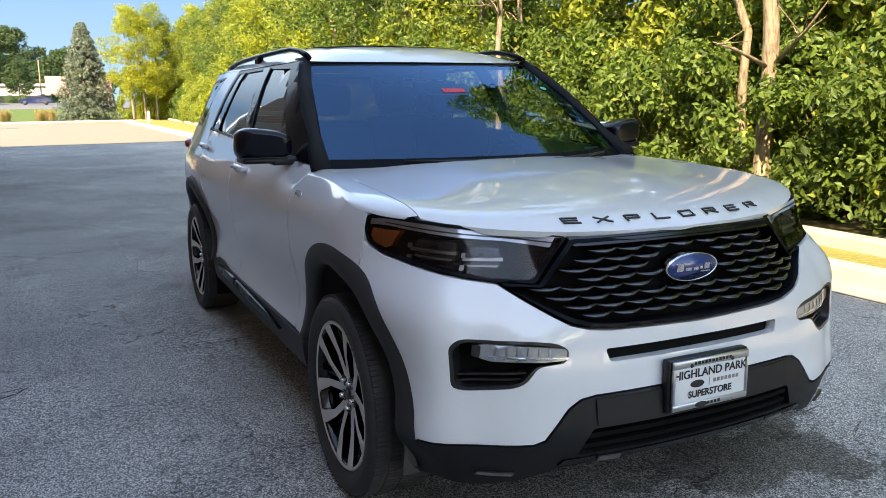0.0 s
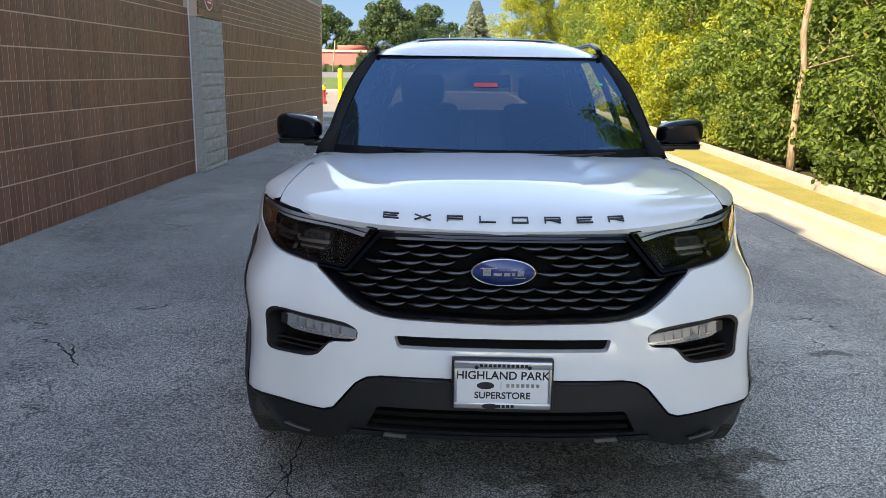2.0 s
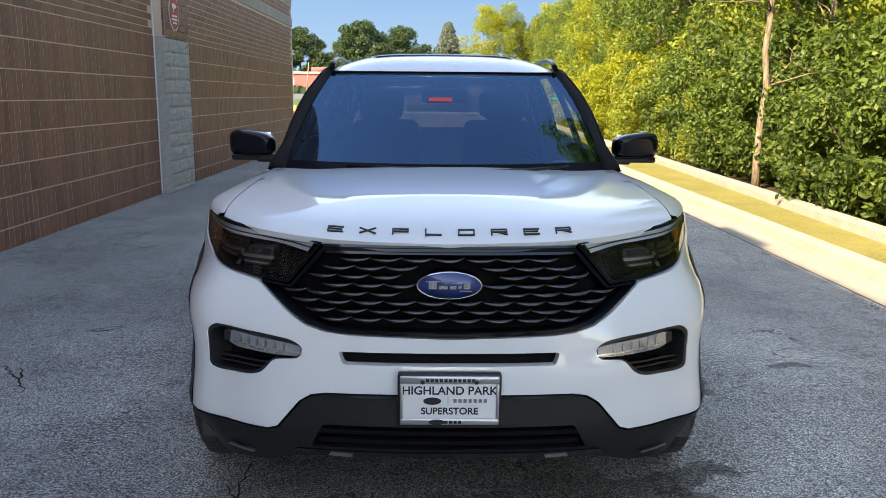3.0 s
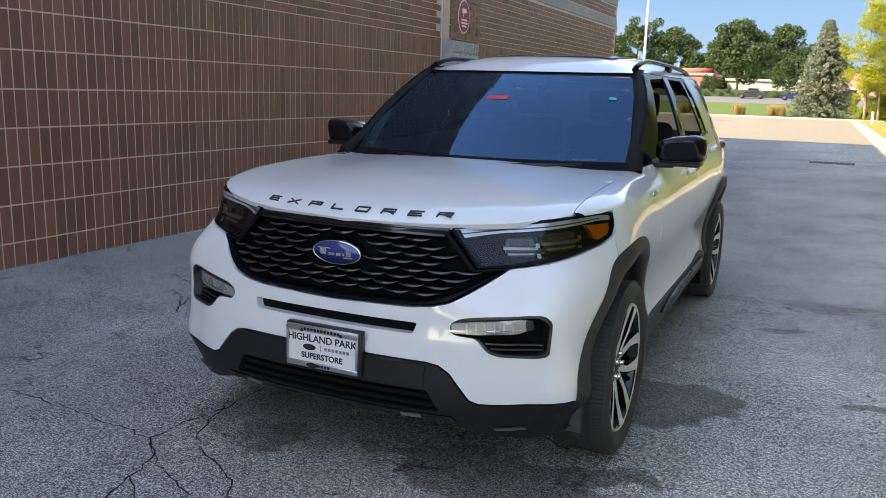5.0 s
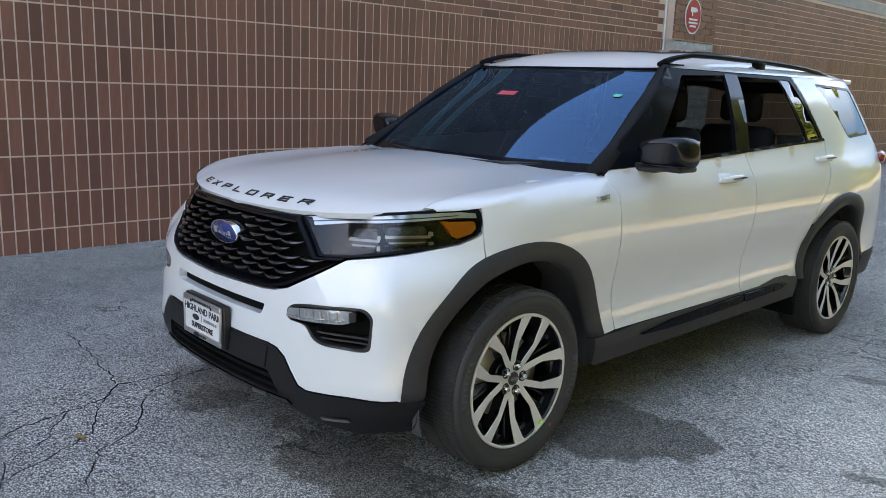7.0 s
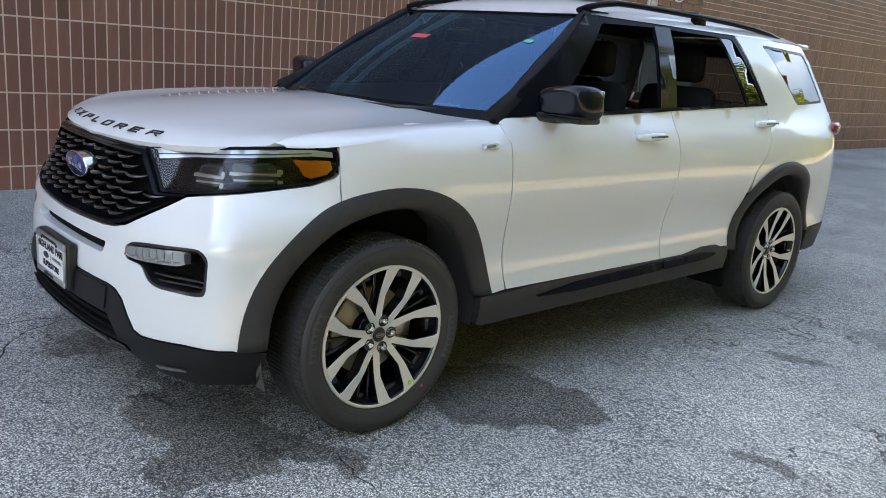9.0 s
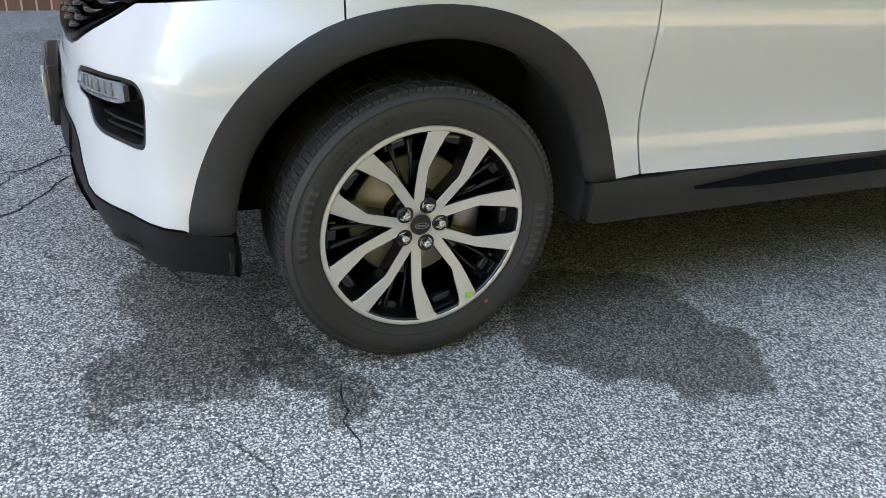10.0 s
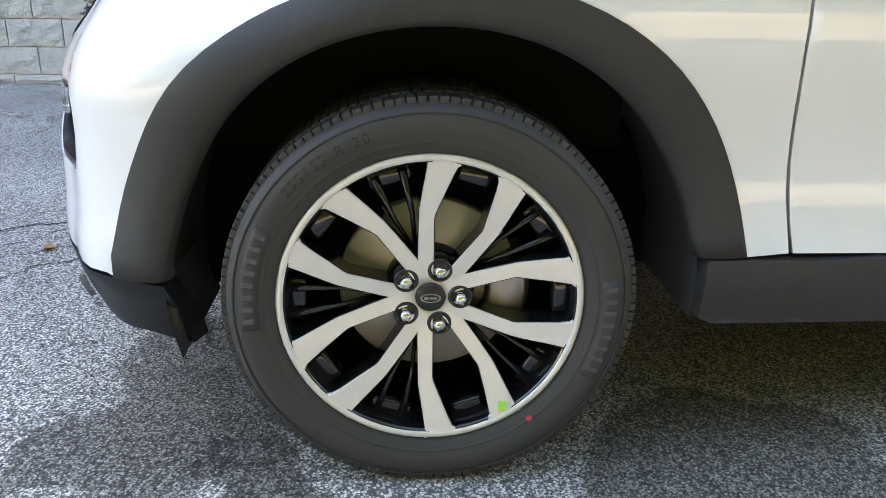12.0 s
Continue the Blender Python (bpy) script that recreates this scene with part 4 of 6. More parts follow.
quarter = ([(KEEL + 2.842, belt(2.84)), (KEEL + 2.66, 1.612), (END - .20, 1.612), (END - .09, 1.50), (END, 1.2), (END + .02, 1.0), (END + .02, .47), (KEEL + 3.62, .46), (KEEL + 3.575, .45)]
           + [p for p in rear_arch if not (p[0] < KEEL + BASE_Y - .40 and p[1] < .80)] + [(KEEL + 2.627, .866), (KEEL + 2.727, .966), (KEEL + 2.807, 1.098)])
Q_GLASS = [(KEEL + 2.94, 1.578), (KEEL + 3.27, 1.243), (END - .11, 1.262), (END - .24, 1.562)]
F_GLASS = [(KEEL + .94, 1.174), (KEEL + 1.40, 1.578), (KEEL + 1.835, 1.592), (KEEL + 1.735, 1.207)]
R_GLASS = [(KEEL + 1.872, 1.213), (KEEL + 1.975, 1.592), (KEEL + 2.61, 1.588), (KEEL + 2.80, 1.246)]
A_PILLAR = [(KEEL + .575, 1.13), (KEEL + .62, belt(.62) + .004), (KEEL + .93, belt(.93) + .004), (KEEL + 1.385, 1.588), (KEEL + 1.40, 1.612), (KEEL + 1.30, 1.612)]
FRAME_F = [(KEEL + .935, belt(.93) + .003), (KEEL + 1.39, 1.590), (KEEL + 1.405, 1.611), (KEEL + 1.865, 1.611), (KEEL + 1.80, 1.36), (KEEL + 1.80, belt(1.80) + .003)]
FRAME_R = [(KEEL + 1.806, belt(1.81) + .003), (KEEL + 1.806, 1.36), (KEEL + 1.870, 1.611), (KEEL + 2.645, 1.611), (KEEL + 2.835, belt(2.83) + .003)]


def mirrored(outline, sg):
    return [(sg * a, b) for a, b in outline]


RAIL_Z = curve([(1.3, 1.640), (1.42, 1.672), (1.6, 1.698), (2.0, 1.700), (2.5, 1.697), (2.9, 1.684), (3.15, 1.668), (3.36, 1.640)])
for sg in (1, -1):
    def sd(o):
        return mirrored(o, sg)
    f = part("wing", sheet(shell, sd(wing), (), .05, .018), M_PAINT, car)
    part("wing_top", grid_skin(wing_top(sg), 10, 30), M_PAINT, f)
    bp = part("side_badge", sheet(shell, sd([(KEEL + .44, 1.060), (KEEL + .53, 1.063), (KEEL + .525, 1.045), (KEEL + .435, 1.043)]), (), .03, .004, .005), M_SILVER, f, "small grey side badge")
    part("badge_bar", sheet(shell, sd([(KEEL + .46, 1.057), (KEEL + .51, 1.059), (KEEL + .505, 1.049), (KEEL + .455, 1.048)]), (), .03, .002, .007), M_STEEL, bp)
    for name, o, frame_o, glass, glass_m, hx, hz in (("front_door", door_f, FRAME_F, F_GLASS, M_GLASS_SIDE, 1.56, 1.080), ("rear_door", door_r, FRAME_R, R_GLASS, M_GLASS_DARK, 2.74, 1.140)):
        d = part(name, sheet(shell, sd(o), (), .05, .018), M_PAINT, car)
        wf = part("window_frame", sheet(shell, sd(frame_o), [sd(rounded(glass, .02))], .05, .016, -.002), M_PILLAR, d, "black window frame")
        if sg < 0:
            part("window_pane", sheet(shell, sd(rounded(glass, .02)), (), .07, 0, -.010), M_GLASS_DARK, wf, "closed dark window pane")
        if name == "rear_door":
            part("window_pane", sheet(shell, sd([(KEEL + 2.47, 1.59), (KEEL + 2.62, 1.59), (KEEL + 2.80, 1.246), (KEEL + 2.62, 1.24)]), (), .07, 0, -.006), M_GLASS_TINT, wf, "small fixed dark pane")
        part("waist_strip", sheet(shell, sd([(frame_o[0][0] - .02, belt(frame_o[0][0] - KEEL) + .012), (frame_o[-1][0] + .0, belt(frame_o[-1][0] - KEEL) + .012), (frame_o[-1][0], belt(frame_o[-1][0] - KEEL) - .004), (frame_o[0][0] - .02, belt(frame_o[0][0] - KEEL) - .004)]), (), .06, .008, .006), M_PILLAR, wf)
        # handle with its cup
        p0 = Vector(shell(sg * (KEEL + hx), hz, 0))
        own = bmesh.new()
        n = 10
        rows = []
        for i in range(n + 1):
            t = i / n * 2 - 1
            c = Vector(shell(sg * (KEEL + hx + t * .115), hz + t * .004, .018 + .022 * (1 - t ** 4)))
            w = .019 * (1 - .35 * t * t)
            rows.append([own.verts.new(c + Vector((sg * a, 0, b))) for a, b in ((0, w), (.006, .3 * w), (.006, -.3 * w), (0, -w), (-.012, -w), (-.012, w))])
        for a, b in zip(rows, rows[1:]):
            for k in range(6):
                own.faces.new((a[k], a[(k + 1) % 6], b[(k + 1) % 6], b[k]))
        own.faces.new(rows[0])
        own.faces.new(rows[-1][::-1])
        bmesh.ops.recalc_face_normals(own, faces=own.faces[:])
        hd = part("handle", own, M_PAINT, d)
        part("handle_cap", sheet(shell, sd([(KEEL + hx - .045, hz + .004), (KEEL + hx + .095, hz + .007), (KEEL + hx + .10, hz - .001), (KEEL + hx - .045, hz - .004)]), (), .03, .003, .049), M_TRIM, hd, "dark inlay")
        part("handle_cup", sheet(shell, sd(rounded([(KEEL + hx - .10, hz + .026), (KEEL + hx + .03, hz + .026), (KEEL + hx + .03, hz - .026), (KEEL + hx - .10, hz - .026)], .022)), (), .03, .002, .0015), M_PLATEGREY, d)
    q = part("quarter_panel", sheet(shell, sd(quarter), [sd(rounded(Q_GLASS, .03))], .05, .018), M_PAINT, car)
    part("quarter_glass", sheet(shell, sd(rounded(Q_GLASS, .03)), (), .07, 0, -.004), M_GLASS_TINT, q)
    part("quarter_seal", sheet(shell, sd(rounded(Q_GLASS, .03)), [sd(inner(rounded(Q_GLASS, .03), .014))], .05, 0, -.002), M_TRIM, q)
    part("divider", sheet(shell, sd([(KEEL + 2.46, 1.592), (KEEL + 2.485, 1.592), (KEEL + 2.64, 1.236), (KEEL + 2.605, 1.236)]), (), .06, .008, -.003), M_PILLAR, car)
    part("pillar_cover", sheet(shell, sd([(KEEL + 1.73, 1.20), (KEEL + 1.84, 1.60), (KEEL + 1.98, 1.60), (KEEL + 1.875, 1.206)]), (), .06, .008, .003), M_GLOSSPILLAR, car, "gloss black door pillar")
    ap = part("windscreen_pillar", sheet(shell, sd(A_PILLAR), (), .05, .02, .0), M_PILLAR, car, "black windscreen pillar")
    inner_post = [Vector(shell(sg * (KEEL + y), z, -.045)) for y, z in ((.60, 1.13), (.80, 1.24), (1.05, 1.42), (1.34, 1.595))]
    part("pillar_lining", tube(inner_post, [.045, .040, .040, .040], 8), M_CABIN, ap)
    # wheel-arch trims
    for cy, za, zb in ((FRONT_Y, .40, .445), (BASE_Y, .43, .45)):
        outer, inn = (arch(cy, .564, za, zb, 40, .042), arch(cy, .470, za, zb, 40, .015)) if cy < 1 else (arch(cy, R_OUT + .004, za, zb, 40, .022), arch(cy, R_IN, za, zb, 40, .01))
        own = bmesh.new()
        rows = []
        for (oa, ob_), (ia, ib) in zip(outer, inn):
            lift = (.004 if cy < 1 else .012) + (.002 if cy < 1 else .012) * max(ob_ - .40, 0) / .5
            prof = [(0.0, .002), (.08, lift * .8), (.5, lift + .004), (.86, lift), (.97, lift - .012), (1.0, -.012), (1.0, -.035)]
            rows.append([own.verts.new(shell(sg * (oa + (ia - oa) * t), ob_ + (ib - ob_) * t, o)) for t, o in prof])
        for a, b in zip(rows, rows[1:]):
            for k in range(6):
                own.faces.new((a[k], a[k + 1], b[k + 1], b[k]))
        for r_ in (rows[0], rows[-1]):
            own.faces.new(r_)
        bmesh.ops.recalc_face_normals(own, faces=own.faces[:])
        own.normal_update()
        part("arch_trim", own, M_PLASTIC, car, "dark grey plastic wheel-arch trim")
        own = bmesh.new()
        lrows = []
        for i in range(25):
            a = math.radians(-8 + 205 * i / 24)
            lrows.append([own.verts.new((sg * x, cy + math.cos(a) * .485, HUB_Z + math.sin(a) * .485)) for x in (.90, .74, .56)])
        for a, b in zip(lrows, lrows[1:]):
            for k in range(2):
                own.faces.new((a[k], a[k + 1], b[k + 1], b[k]))
        part("wheel_well", own, M_WELL, car, "black wheel-arch liner")
    # rocker
    rock = [(KEEL + .50, .441), (KEEL + .70, .441), (KEEL + .80, .447), (KEEL + 2.00, .452), (KEEL + 2.20, .474), (KEEL + 2.35, .472), (KEEL + 2.42, .452), (KEEL + 2.47, .448), (KEEL + 2.47, .325), (KEEL + .53, .312), (KEEL + .50, .325)]
    rk = part("rocker", sheet(shell, sd(rock), (), .03, .06, .008), M_PLASTIC, car, "dark grey rocker panel")
    for o in ([(KEEL + .83, .400), (KEEL + 1.10, .428), (KEEL + 1.785, .444), (KEEL + 1.785, .402), (KEEL + 1.10, .390)], [(KEEL + 1.80, .444), (KEEL + 2.20, .446), (KEEL + 2.32, .436), (KEEL + 2.22, .412), (KEEL + 1.80, .402)]):
        part("rocker_inlay", sheet(shell, sd(rounded(o, .02)), (), .03, .024, .026), M_PILLAR, rk, "raised black inlay")
    part("mud_flap", box(min(sg * .70, sg * .93), max(sg * .70, sg * .93), BASE_Y - .53, BASE_Y - .50, .20, .42, .008), M_LINER, car)
    part("front_flap", sheet(lambda a, b, o=0: (a, -.455 - .03 * (b - .3) + o, b), [(sg * .70, .40), (sg * .89, .40), (sg * .885, .30), (sg * .86, .262), (sg * .70, .275)], (), .05, .012), M_WELL, car)

    # headlamp
    lamp = part("headlamp", sheet(shell, sd(rounded(LAMP, .012)), (), .05, 0, -.062), M_LINER, car, "headlamp with dark smoked housing")
    rimo = rounded(LAMP, .012)
    part("bezel", sheet(shell, sd(rimo), [sd(inner(rimo, .009))], .03, .066, -.002), M_PILLAR, lamp)
    part("light_strip", sheet(shell, sd([(.475, 1.000), (.67, 1.011), (.85, 1.026), (1.03, 1.038), (1.19, 1.045), (1.26, 1.039), (1.262, 1.022), (1.19, 1.024), (1.03, 1.013), (.85, 1.000), (.67, .988), (.50, .968)]), (), .03, .012, -.006), M_STRIP, lamp, "pale light strip")
    part("turn_signal", sheet(shell, sd([(1.13, 1.008), (1.255, 1.010), (1.262, .985), (1.245, .966), (1.19, .950), (1.165, .958), (1.15, .985)]), (), .03, .02, -.012), M_AMBER, lamp, "amber turn signal")
    part("strip_line", sheet(shell, sd([(.49, .984), (.67, 1.000), (.85, 1.013), (1.03, 1.025), (1.19, 1.034), (1.19, 1.031), (1.03, 1.021), (.85, 1.009), (.67, .996), (.49, .980)]), (), .03, .003, -.0045), M_TRIM, lamp, "dark line along the strip")
    for k in range(7):
        a = .70 + k * .062
        part("inner_rib", sheet(shell, sd([(a, .908 + k * .004), (a + .03, .910 + k * .004), (a + .03, .906 + k * .004), (a, .904 + k * .004)]), (), .03, .006, -.040), M_TRIM, lamp)
    for a, b in ((.68, .84), (.90, 1.08)):
        zc = .935 if a < .8 else .955
        m1 = part("projector", sheet(shell, sd(rounded([(a, zc + .03), (b, zc + .034), (b, zc - .028), (a, zc - .030)], .02)), (), .03, .03, -.030), M_TRIM, lamp)
        part("projector_bar", sheet(shell, sd([(a + .01, zc - .020), (b - .01, zc - .016), (b - .015, zc - .020), (a + .015, zc - .025)]), (), .03, .010, -.022), M_STEEL, m1)
        part("projector_bar", sheet(shell, sd([(a - .01, zc + .002), (b + .01, zc + .006), (b + .01, zc - .003), (a - .01, zc - .008)]), (), .03, .012, -.020), M_STEEL, m1)
        part("projector_lens", sheet(shell, sd(rounded([(a + .02, zc + .024), (b - .03, zc + .028), (b - .03, zc + .010), (a + .02, zc + .006)], .008)), (), .03, .004, -.026), M_DARKPANE, m1)
        for k in range(2):
            e = b + .002
            part("led", sheet(shell, sd(rounded([(e - .004, zc + .02 - k * .035), (e + .014, zc + .02 - k * .035), (e + .014, zc + .005 - k * .035), (e - .004, zc + .005 - k * .035)], .004)), (), .02, .004, -.014), M_STEEL, m1)
    part("lens", sheet(shell, sd(inner(rimo, .004)), (), .05, 0, -.003), M_LENS, lamp, "clear lens")
    # fog-lamp pocket
    pocket = part("fog_pocket", sheet(shell, sd(rounded(FOG, .02)), (), .05, 0, -.075), M_LINER, bumper)
    ro = rounded(FOG, .02)
    part("pocket_rim", sheet(shell, sd(ro), [sd(inner(ro, .010))], .03, .078, -.003), M_TRIM, pocket)
    for k in range(3):
        z0 = .612 - k * .018
        part("slat", sheet(shell, sd([(.60 + k * .012, z0), (.83, z0), (.83, z0 - .006), (.61 + k * .012, z0 - .006)]), (), .04, .03, -.030), M_TRIM, pocket)
    fl = part("fog_lamp", sheet(shell, sd(rounded([(.485, .678), (.56, .690), (.74, .706), (.775, .704), (.77, .668), (.73, .655), (.56, .645), (.492, .645)], .012)), (), .03, .045, -.002), M_LAMPCLEAR, bumper, "clear lamp bar")
    part("fog_end", sheet(shell, sd(rounded([(.755, .702), (.782, .706), (.785, .672), (.76, .665)], .006)), (), .02, .02, -.001), M_TRIM, fl)
    for k in range(6):
        a = .54 + k * .033
        part("led_fin", sheet(shell, sd([(a, .682 + k * .003), (a + .006, .684 + k * .003), (a + .010, .648 + k * .003), (a + .004, .646 + k * .003)]), (), .02, .002, .0005), M_STEEL, fl)
    part("fog_trim", sheet(shell, sd([(.482, .655), (.74, .672), (.745, .668), (.485, .649)]), (), .03, .01, .001), M_SILVER, fl)
    # mirror
    own = bmesh.new()
    bmesh.ops.create_icosphere(own, subdivisions=4, radius=1)
    for v in own.verts:
        q = [math.copysign(abs(c) ** .62, c) for c in v.co]
        taper = 1 + .16 * q[0] * sg
        v.co = (sg * .975 + q[0] * .118, .885 + max(q[1], -.9) * .088 + .025 * q[0] * sg - .012 * q[2], 1.230 + q[2] * .070 * taper + .004 * q[0] * sg)
    mir = part("mirror", own, M_MIRROR, car, "gloss black door mirror")
    part("mirror_lower", box(sg * .975 - .10, sg * .975 + .10, .830, .970, 1.150, 1.178, .012, 3), M_TRIM, mir)
    part("mirror_glass", box(sg * .985 - .085, sg * .985 + .085, .974, .979, 1.190, 1.285, .002), M_CHROME, mir)
    part("mirror_line", box(sg * .975 - .10, sg * .975 + .10, .803, .96, 1.176, 1.1785, .0005), M_TRIM, mir, "thin bright line")
    part("mirror_arm", box(min(sg * .83, sg * .95), max(sg * .83, sg * .95), .83, .95, 1.140, 1.178, .014, 3), M_TRIM, mir)
    # tail lamp
    own = bmesh.new()
    bmesh.ops.create_icosphere(own, subdivisions=3, radius=1)
    for v in own.verts:
        q = [math.copysign(abs(c) ** .7, c) for c in v.co]
        v.co = (sg * (.792 + q[0] * .058 - .045 * q[1]), 3.925 + q[1] * .135, 1.100 + q[2] * .046 * (1 + .25 * q[1]) - .006 * q[1])
    tail = part("tail_lamp", own, M_RED, car, "dark red tail lamp")
    # roof rail
    def rail_at(y):
        p = shell(KEEL + y, 1.612)
        return (sg * (p[0] - .050), y, RAIL_Z(y) - .014)
    ys = [1.30, 1.36, 1.45, 1.6, 1.8, 2.1, 2.4, 2.7, 2.95, 3.15, 3.28, 3.36]
    rail = part("roof_rail", tube([rail_at(y) for y in ys], [.012, .016] + [.014] * 8 + [.015, .012], 10), M_PILLAR, car, "black roof rail")
    for y0, y1 in ((1.33, 1.52), (2.28, 2.40), (3.10, 3.33)):
        (xa, _, za), (xb, _, zb) = rail_at(y0), rail_at(y1)
        x0 = (xa + xb) / 2
        part("rail_foot", box(x0 - .014, x0 + .014, y0, y1, 1.625, min(za, zb), .006), M_PILLAR, rail)
    # wipers and washer cowl
    part("wiper", tube([(sg * .05 + .1, .375, 1.145), (sg * .30 + .12, .42, 1.152), (sg * .52 + .06, .50, 1.160)], [.007, .008, .005], 6), M_TRIM, car)

part("cowl", grid_skin(lambda u, v: (u * .80, .40 + .26 * u * u + .12 * v - .02, 1.138 - .012 * abs(u) + .004 * v - .004), 24, 4), M_TRIM, car, "black windscreen cowl")


def screen(u, v, off=0.0):
    a = Vector((.800 * u, .395 + .215 * u * u, 1.128 + .006 * u * u))
    b = Vector((.646 * u, 1.215 + .095 * u * u, 1.602 + .0 * u * u))
    p = a.lerp(b, v)
    k = .035 * math.sin(math.pi * v) * (1 - .6 * u * u)
    return (p.x, p.y - (k + off) * .5, p.z + (k + off) * .85)


ws = part("windscreen", grid_skin(screen, 28, 16), M_GLASS, car, "curved tinted windscreen reflecting sky and trees")
part("shade_band", grid_skin(lambda u, v: screen(u, .965 + .035 * v, .001), 20, 2), M_PILLAR, ws, "black upper band")
for sg in (1, -1):
    part("screen_edge", grid_skin(lambda u, v: screen(sg * (.975 + .02 * (u + 1)), v, .0012), 2, 16), M_PILLAR, ws)
part("lower_band", grid_skin(lambda u, v: screen(u, .0 + .07 * v, .001), 20, 2), M_PILLAR, ws)
part("paper_tag", grid_skin(lambda u, v: screen(-.03 + u * .085, .615 + .045 * v, .002), 6, 2), M_TAGRED, ws, "small red paper tag")
part("round_sticker", sheet(lambda a, b, o=0: screen(a, b, .003 + o), rounded([(.80, .66), (.86, .66), (.86, .695), (.80, .695)], .03), (), .02, 0), M_TAGGREEN, ws, "green round sticker")
part("vin_strip", grid_skin(lambda u, v: screen(.72 + u * .07, .085 + .015 * v, -.004), 4, 1), M_PLATEWHITE, ws)

ROOF_Z = curve([(1.2, 1.604), (1.3, 1.645), (1.45, 1.682), (1.7, 1.716), (2.1, 1.736), (2.5, 1.740), (3.0, 1.728), (3.5, 1.688), (3.75, 1.645)])


def roof_f(u, v):
    y = 1.205 + (3.72 - 1.205) * v
    yy = y + (.105 * u * u) * (1 - v)
    e = shell(KEEL + max(yy, 1.30), 1.612)
    x = u * (e[0] + .002)
    z = 1.612 + (ROOF_Z(y) - 1.612) * (1 - abs(u) ** 4.5)
    return (x, yy, z)


rf = part("roof_skin", grid_skin(roof_f, 26, 26), M_PAINT, car, "white roof")
part("sunroof", grid_skin(lambda u, v: (u * .42, 1.62 + .9 * v, roof_f(u * .42 / .67, (1.62 + .9 * v - 1.205) / 2.515)[2] + .004), 8, 8), M_GLASS_DARK, rf, "dark glass roof panel")
part("antenna_fin", box(-.02, .02, 3.35, 3.5, 1.66, 1.725, .018), M_TRIM, rf)

# tail
gate = [(END + .03, 1.2), (STEP[-1], 1.2), (STEP[-1], .48), (END + .03, .48)]
for sg in (1, -1):
    part("tailgate", sheet(shell, mirrored(gate, sg), (), .08, .02), M_PAINT, car)
    part("rear_bumper", sheet(shell, mirrored([(KEEL + 3.58, .455), (STEP[-1], .47), (STEP[-1], .28), (KEEL + 3.58, .30)], sg), (), .08, .03, .006), M_PLASTIC, car)


def rear_face(u, v, z0=1.2, z1=1.60):
    """The closing face between the two quarters' rear edges."""
    z = z0 + (z1 - z0) * v
    se = END if z < 1.2 else (END - .09 * (z - 1.2) / .3 if z < 1.5 else END - .09 - .11 * (z - 1.5) / .112)
    e = shell(se, z, -.012)
    return (u * e[0], e[1] + .12 * (1 - abs(u) ** 6), z)


part("rear_glass", grid_skin(rear_face, 16, 10), M_GLASS_REAR, car, "tinted rear glass")
part("spoiler", box(-.60, .60, 3.50, 3.80, 1.590, 1.626, .016, 3), M_PAINT, car)

# underside
und = part("underbody", box(-.57, .57, -.58, 3.95, .30, .60), M_LINER, car, flat=True)
part("sill", box(-.80, .80, .60, 2.44, .31, .44), M_LINER, und, flat=True)
part("front_pan", box(-.58, .58, -.62, -.42, .26, .32), M_LINER, und, flat=True)
part("engine_bay", box(-.72, .72, -.42, .38, .60, .98), M_LINER, und, flat=True)
part("floor_pan", box(-.84, .84, .55, 2.52, .44, .50), M_CABIN, und, flat=True)
part("boot_floor", box(-.80, .80, 2.50, 3.80, .60, .78), M_CABIN, und, flat=True)

# cabin
dash = part("dashboard", box(-.72, .72, .52, .92, .78, 1.075, .05, 3), M_CABIN, car)
part("instrument_hood", box(.20, .55, .72, .98, 1.02, 1.12, .04, 3), M_CABIN, dash)
part("screen_panel", box(-.14, .12, .90, .935, .90, 1.08, .01), M_DARKPANE, dash)
wheel_bm = bmesh.new()
for i in range(28):
    a, b = i * math.tau / 28, (i + 1) * math.tau / 28
    tube([(.185 * math.cos(a), 0, .185 * math.sin(a)), (.185 * math.cos(b), 0, .185 * math.sin(b))], .015, 8, wheel_bm, False)
box(-.18, .18, -.012, .012, -.03, .03, .01, bm=wheel_bm)
box(-.02, .02, -.012, .012, -.18, 0, .008, bm=wheel_bm)
wheel_bm.transform(Matrix.Translation((.38, 1.02, 1.02)) @ Matrix.Rotation(radians(-25), 4, "X"))
part("steering_wheel", wheel_bm, M_CABIN, car)
for x, y in ((.38, 1.55), (-.38, 1.55), (.40, 2.4), (-.40, 2.4)):
    st = part("seat", box(x - .25, x + .25, y - .45, y + .08, .62, .78, .05, 3), M_CABIN, car)
    own = box(x - .24, x + .24, 0, .14, 0, .62, .06, 3)
    own.transform(Matrix.Translation((0, y, .72)) @ Matrix.Rotation(radians(-14), 4, "X"))
    part("seat_back", own, M_CABIN, st)
    part("headrest", box(x - .13, x + .13, y + .17, y + .27, 1.33, 1.51, .04, 3), M_CABIN, st)
mr = part("rear_view_mirror", box(-.12, .12, 1.15, 1.19, 1.44, 1.51, .015, 3), M_TRIM, car)
part("sensor_box", box(-.07, .07, 1.15, 1.26, 1.515, 1.57, .015), M_TRIM, mr)
part("headliner", grid_skin(lambda u, v: (roof_f(u * .93, .04 + .92 * v)[0], roof_f(u, .04 + .92 * v)[1], roof_f(u * .93, .04 + .92 * v)[2] - .035), 10, 12), M_CABIN_TRIM, car)

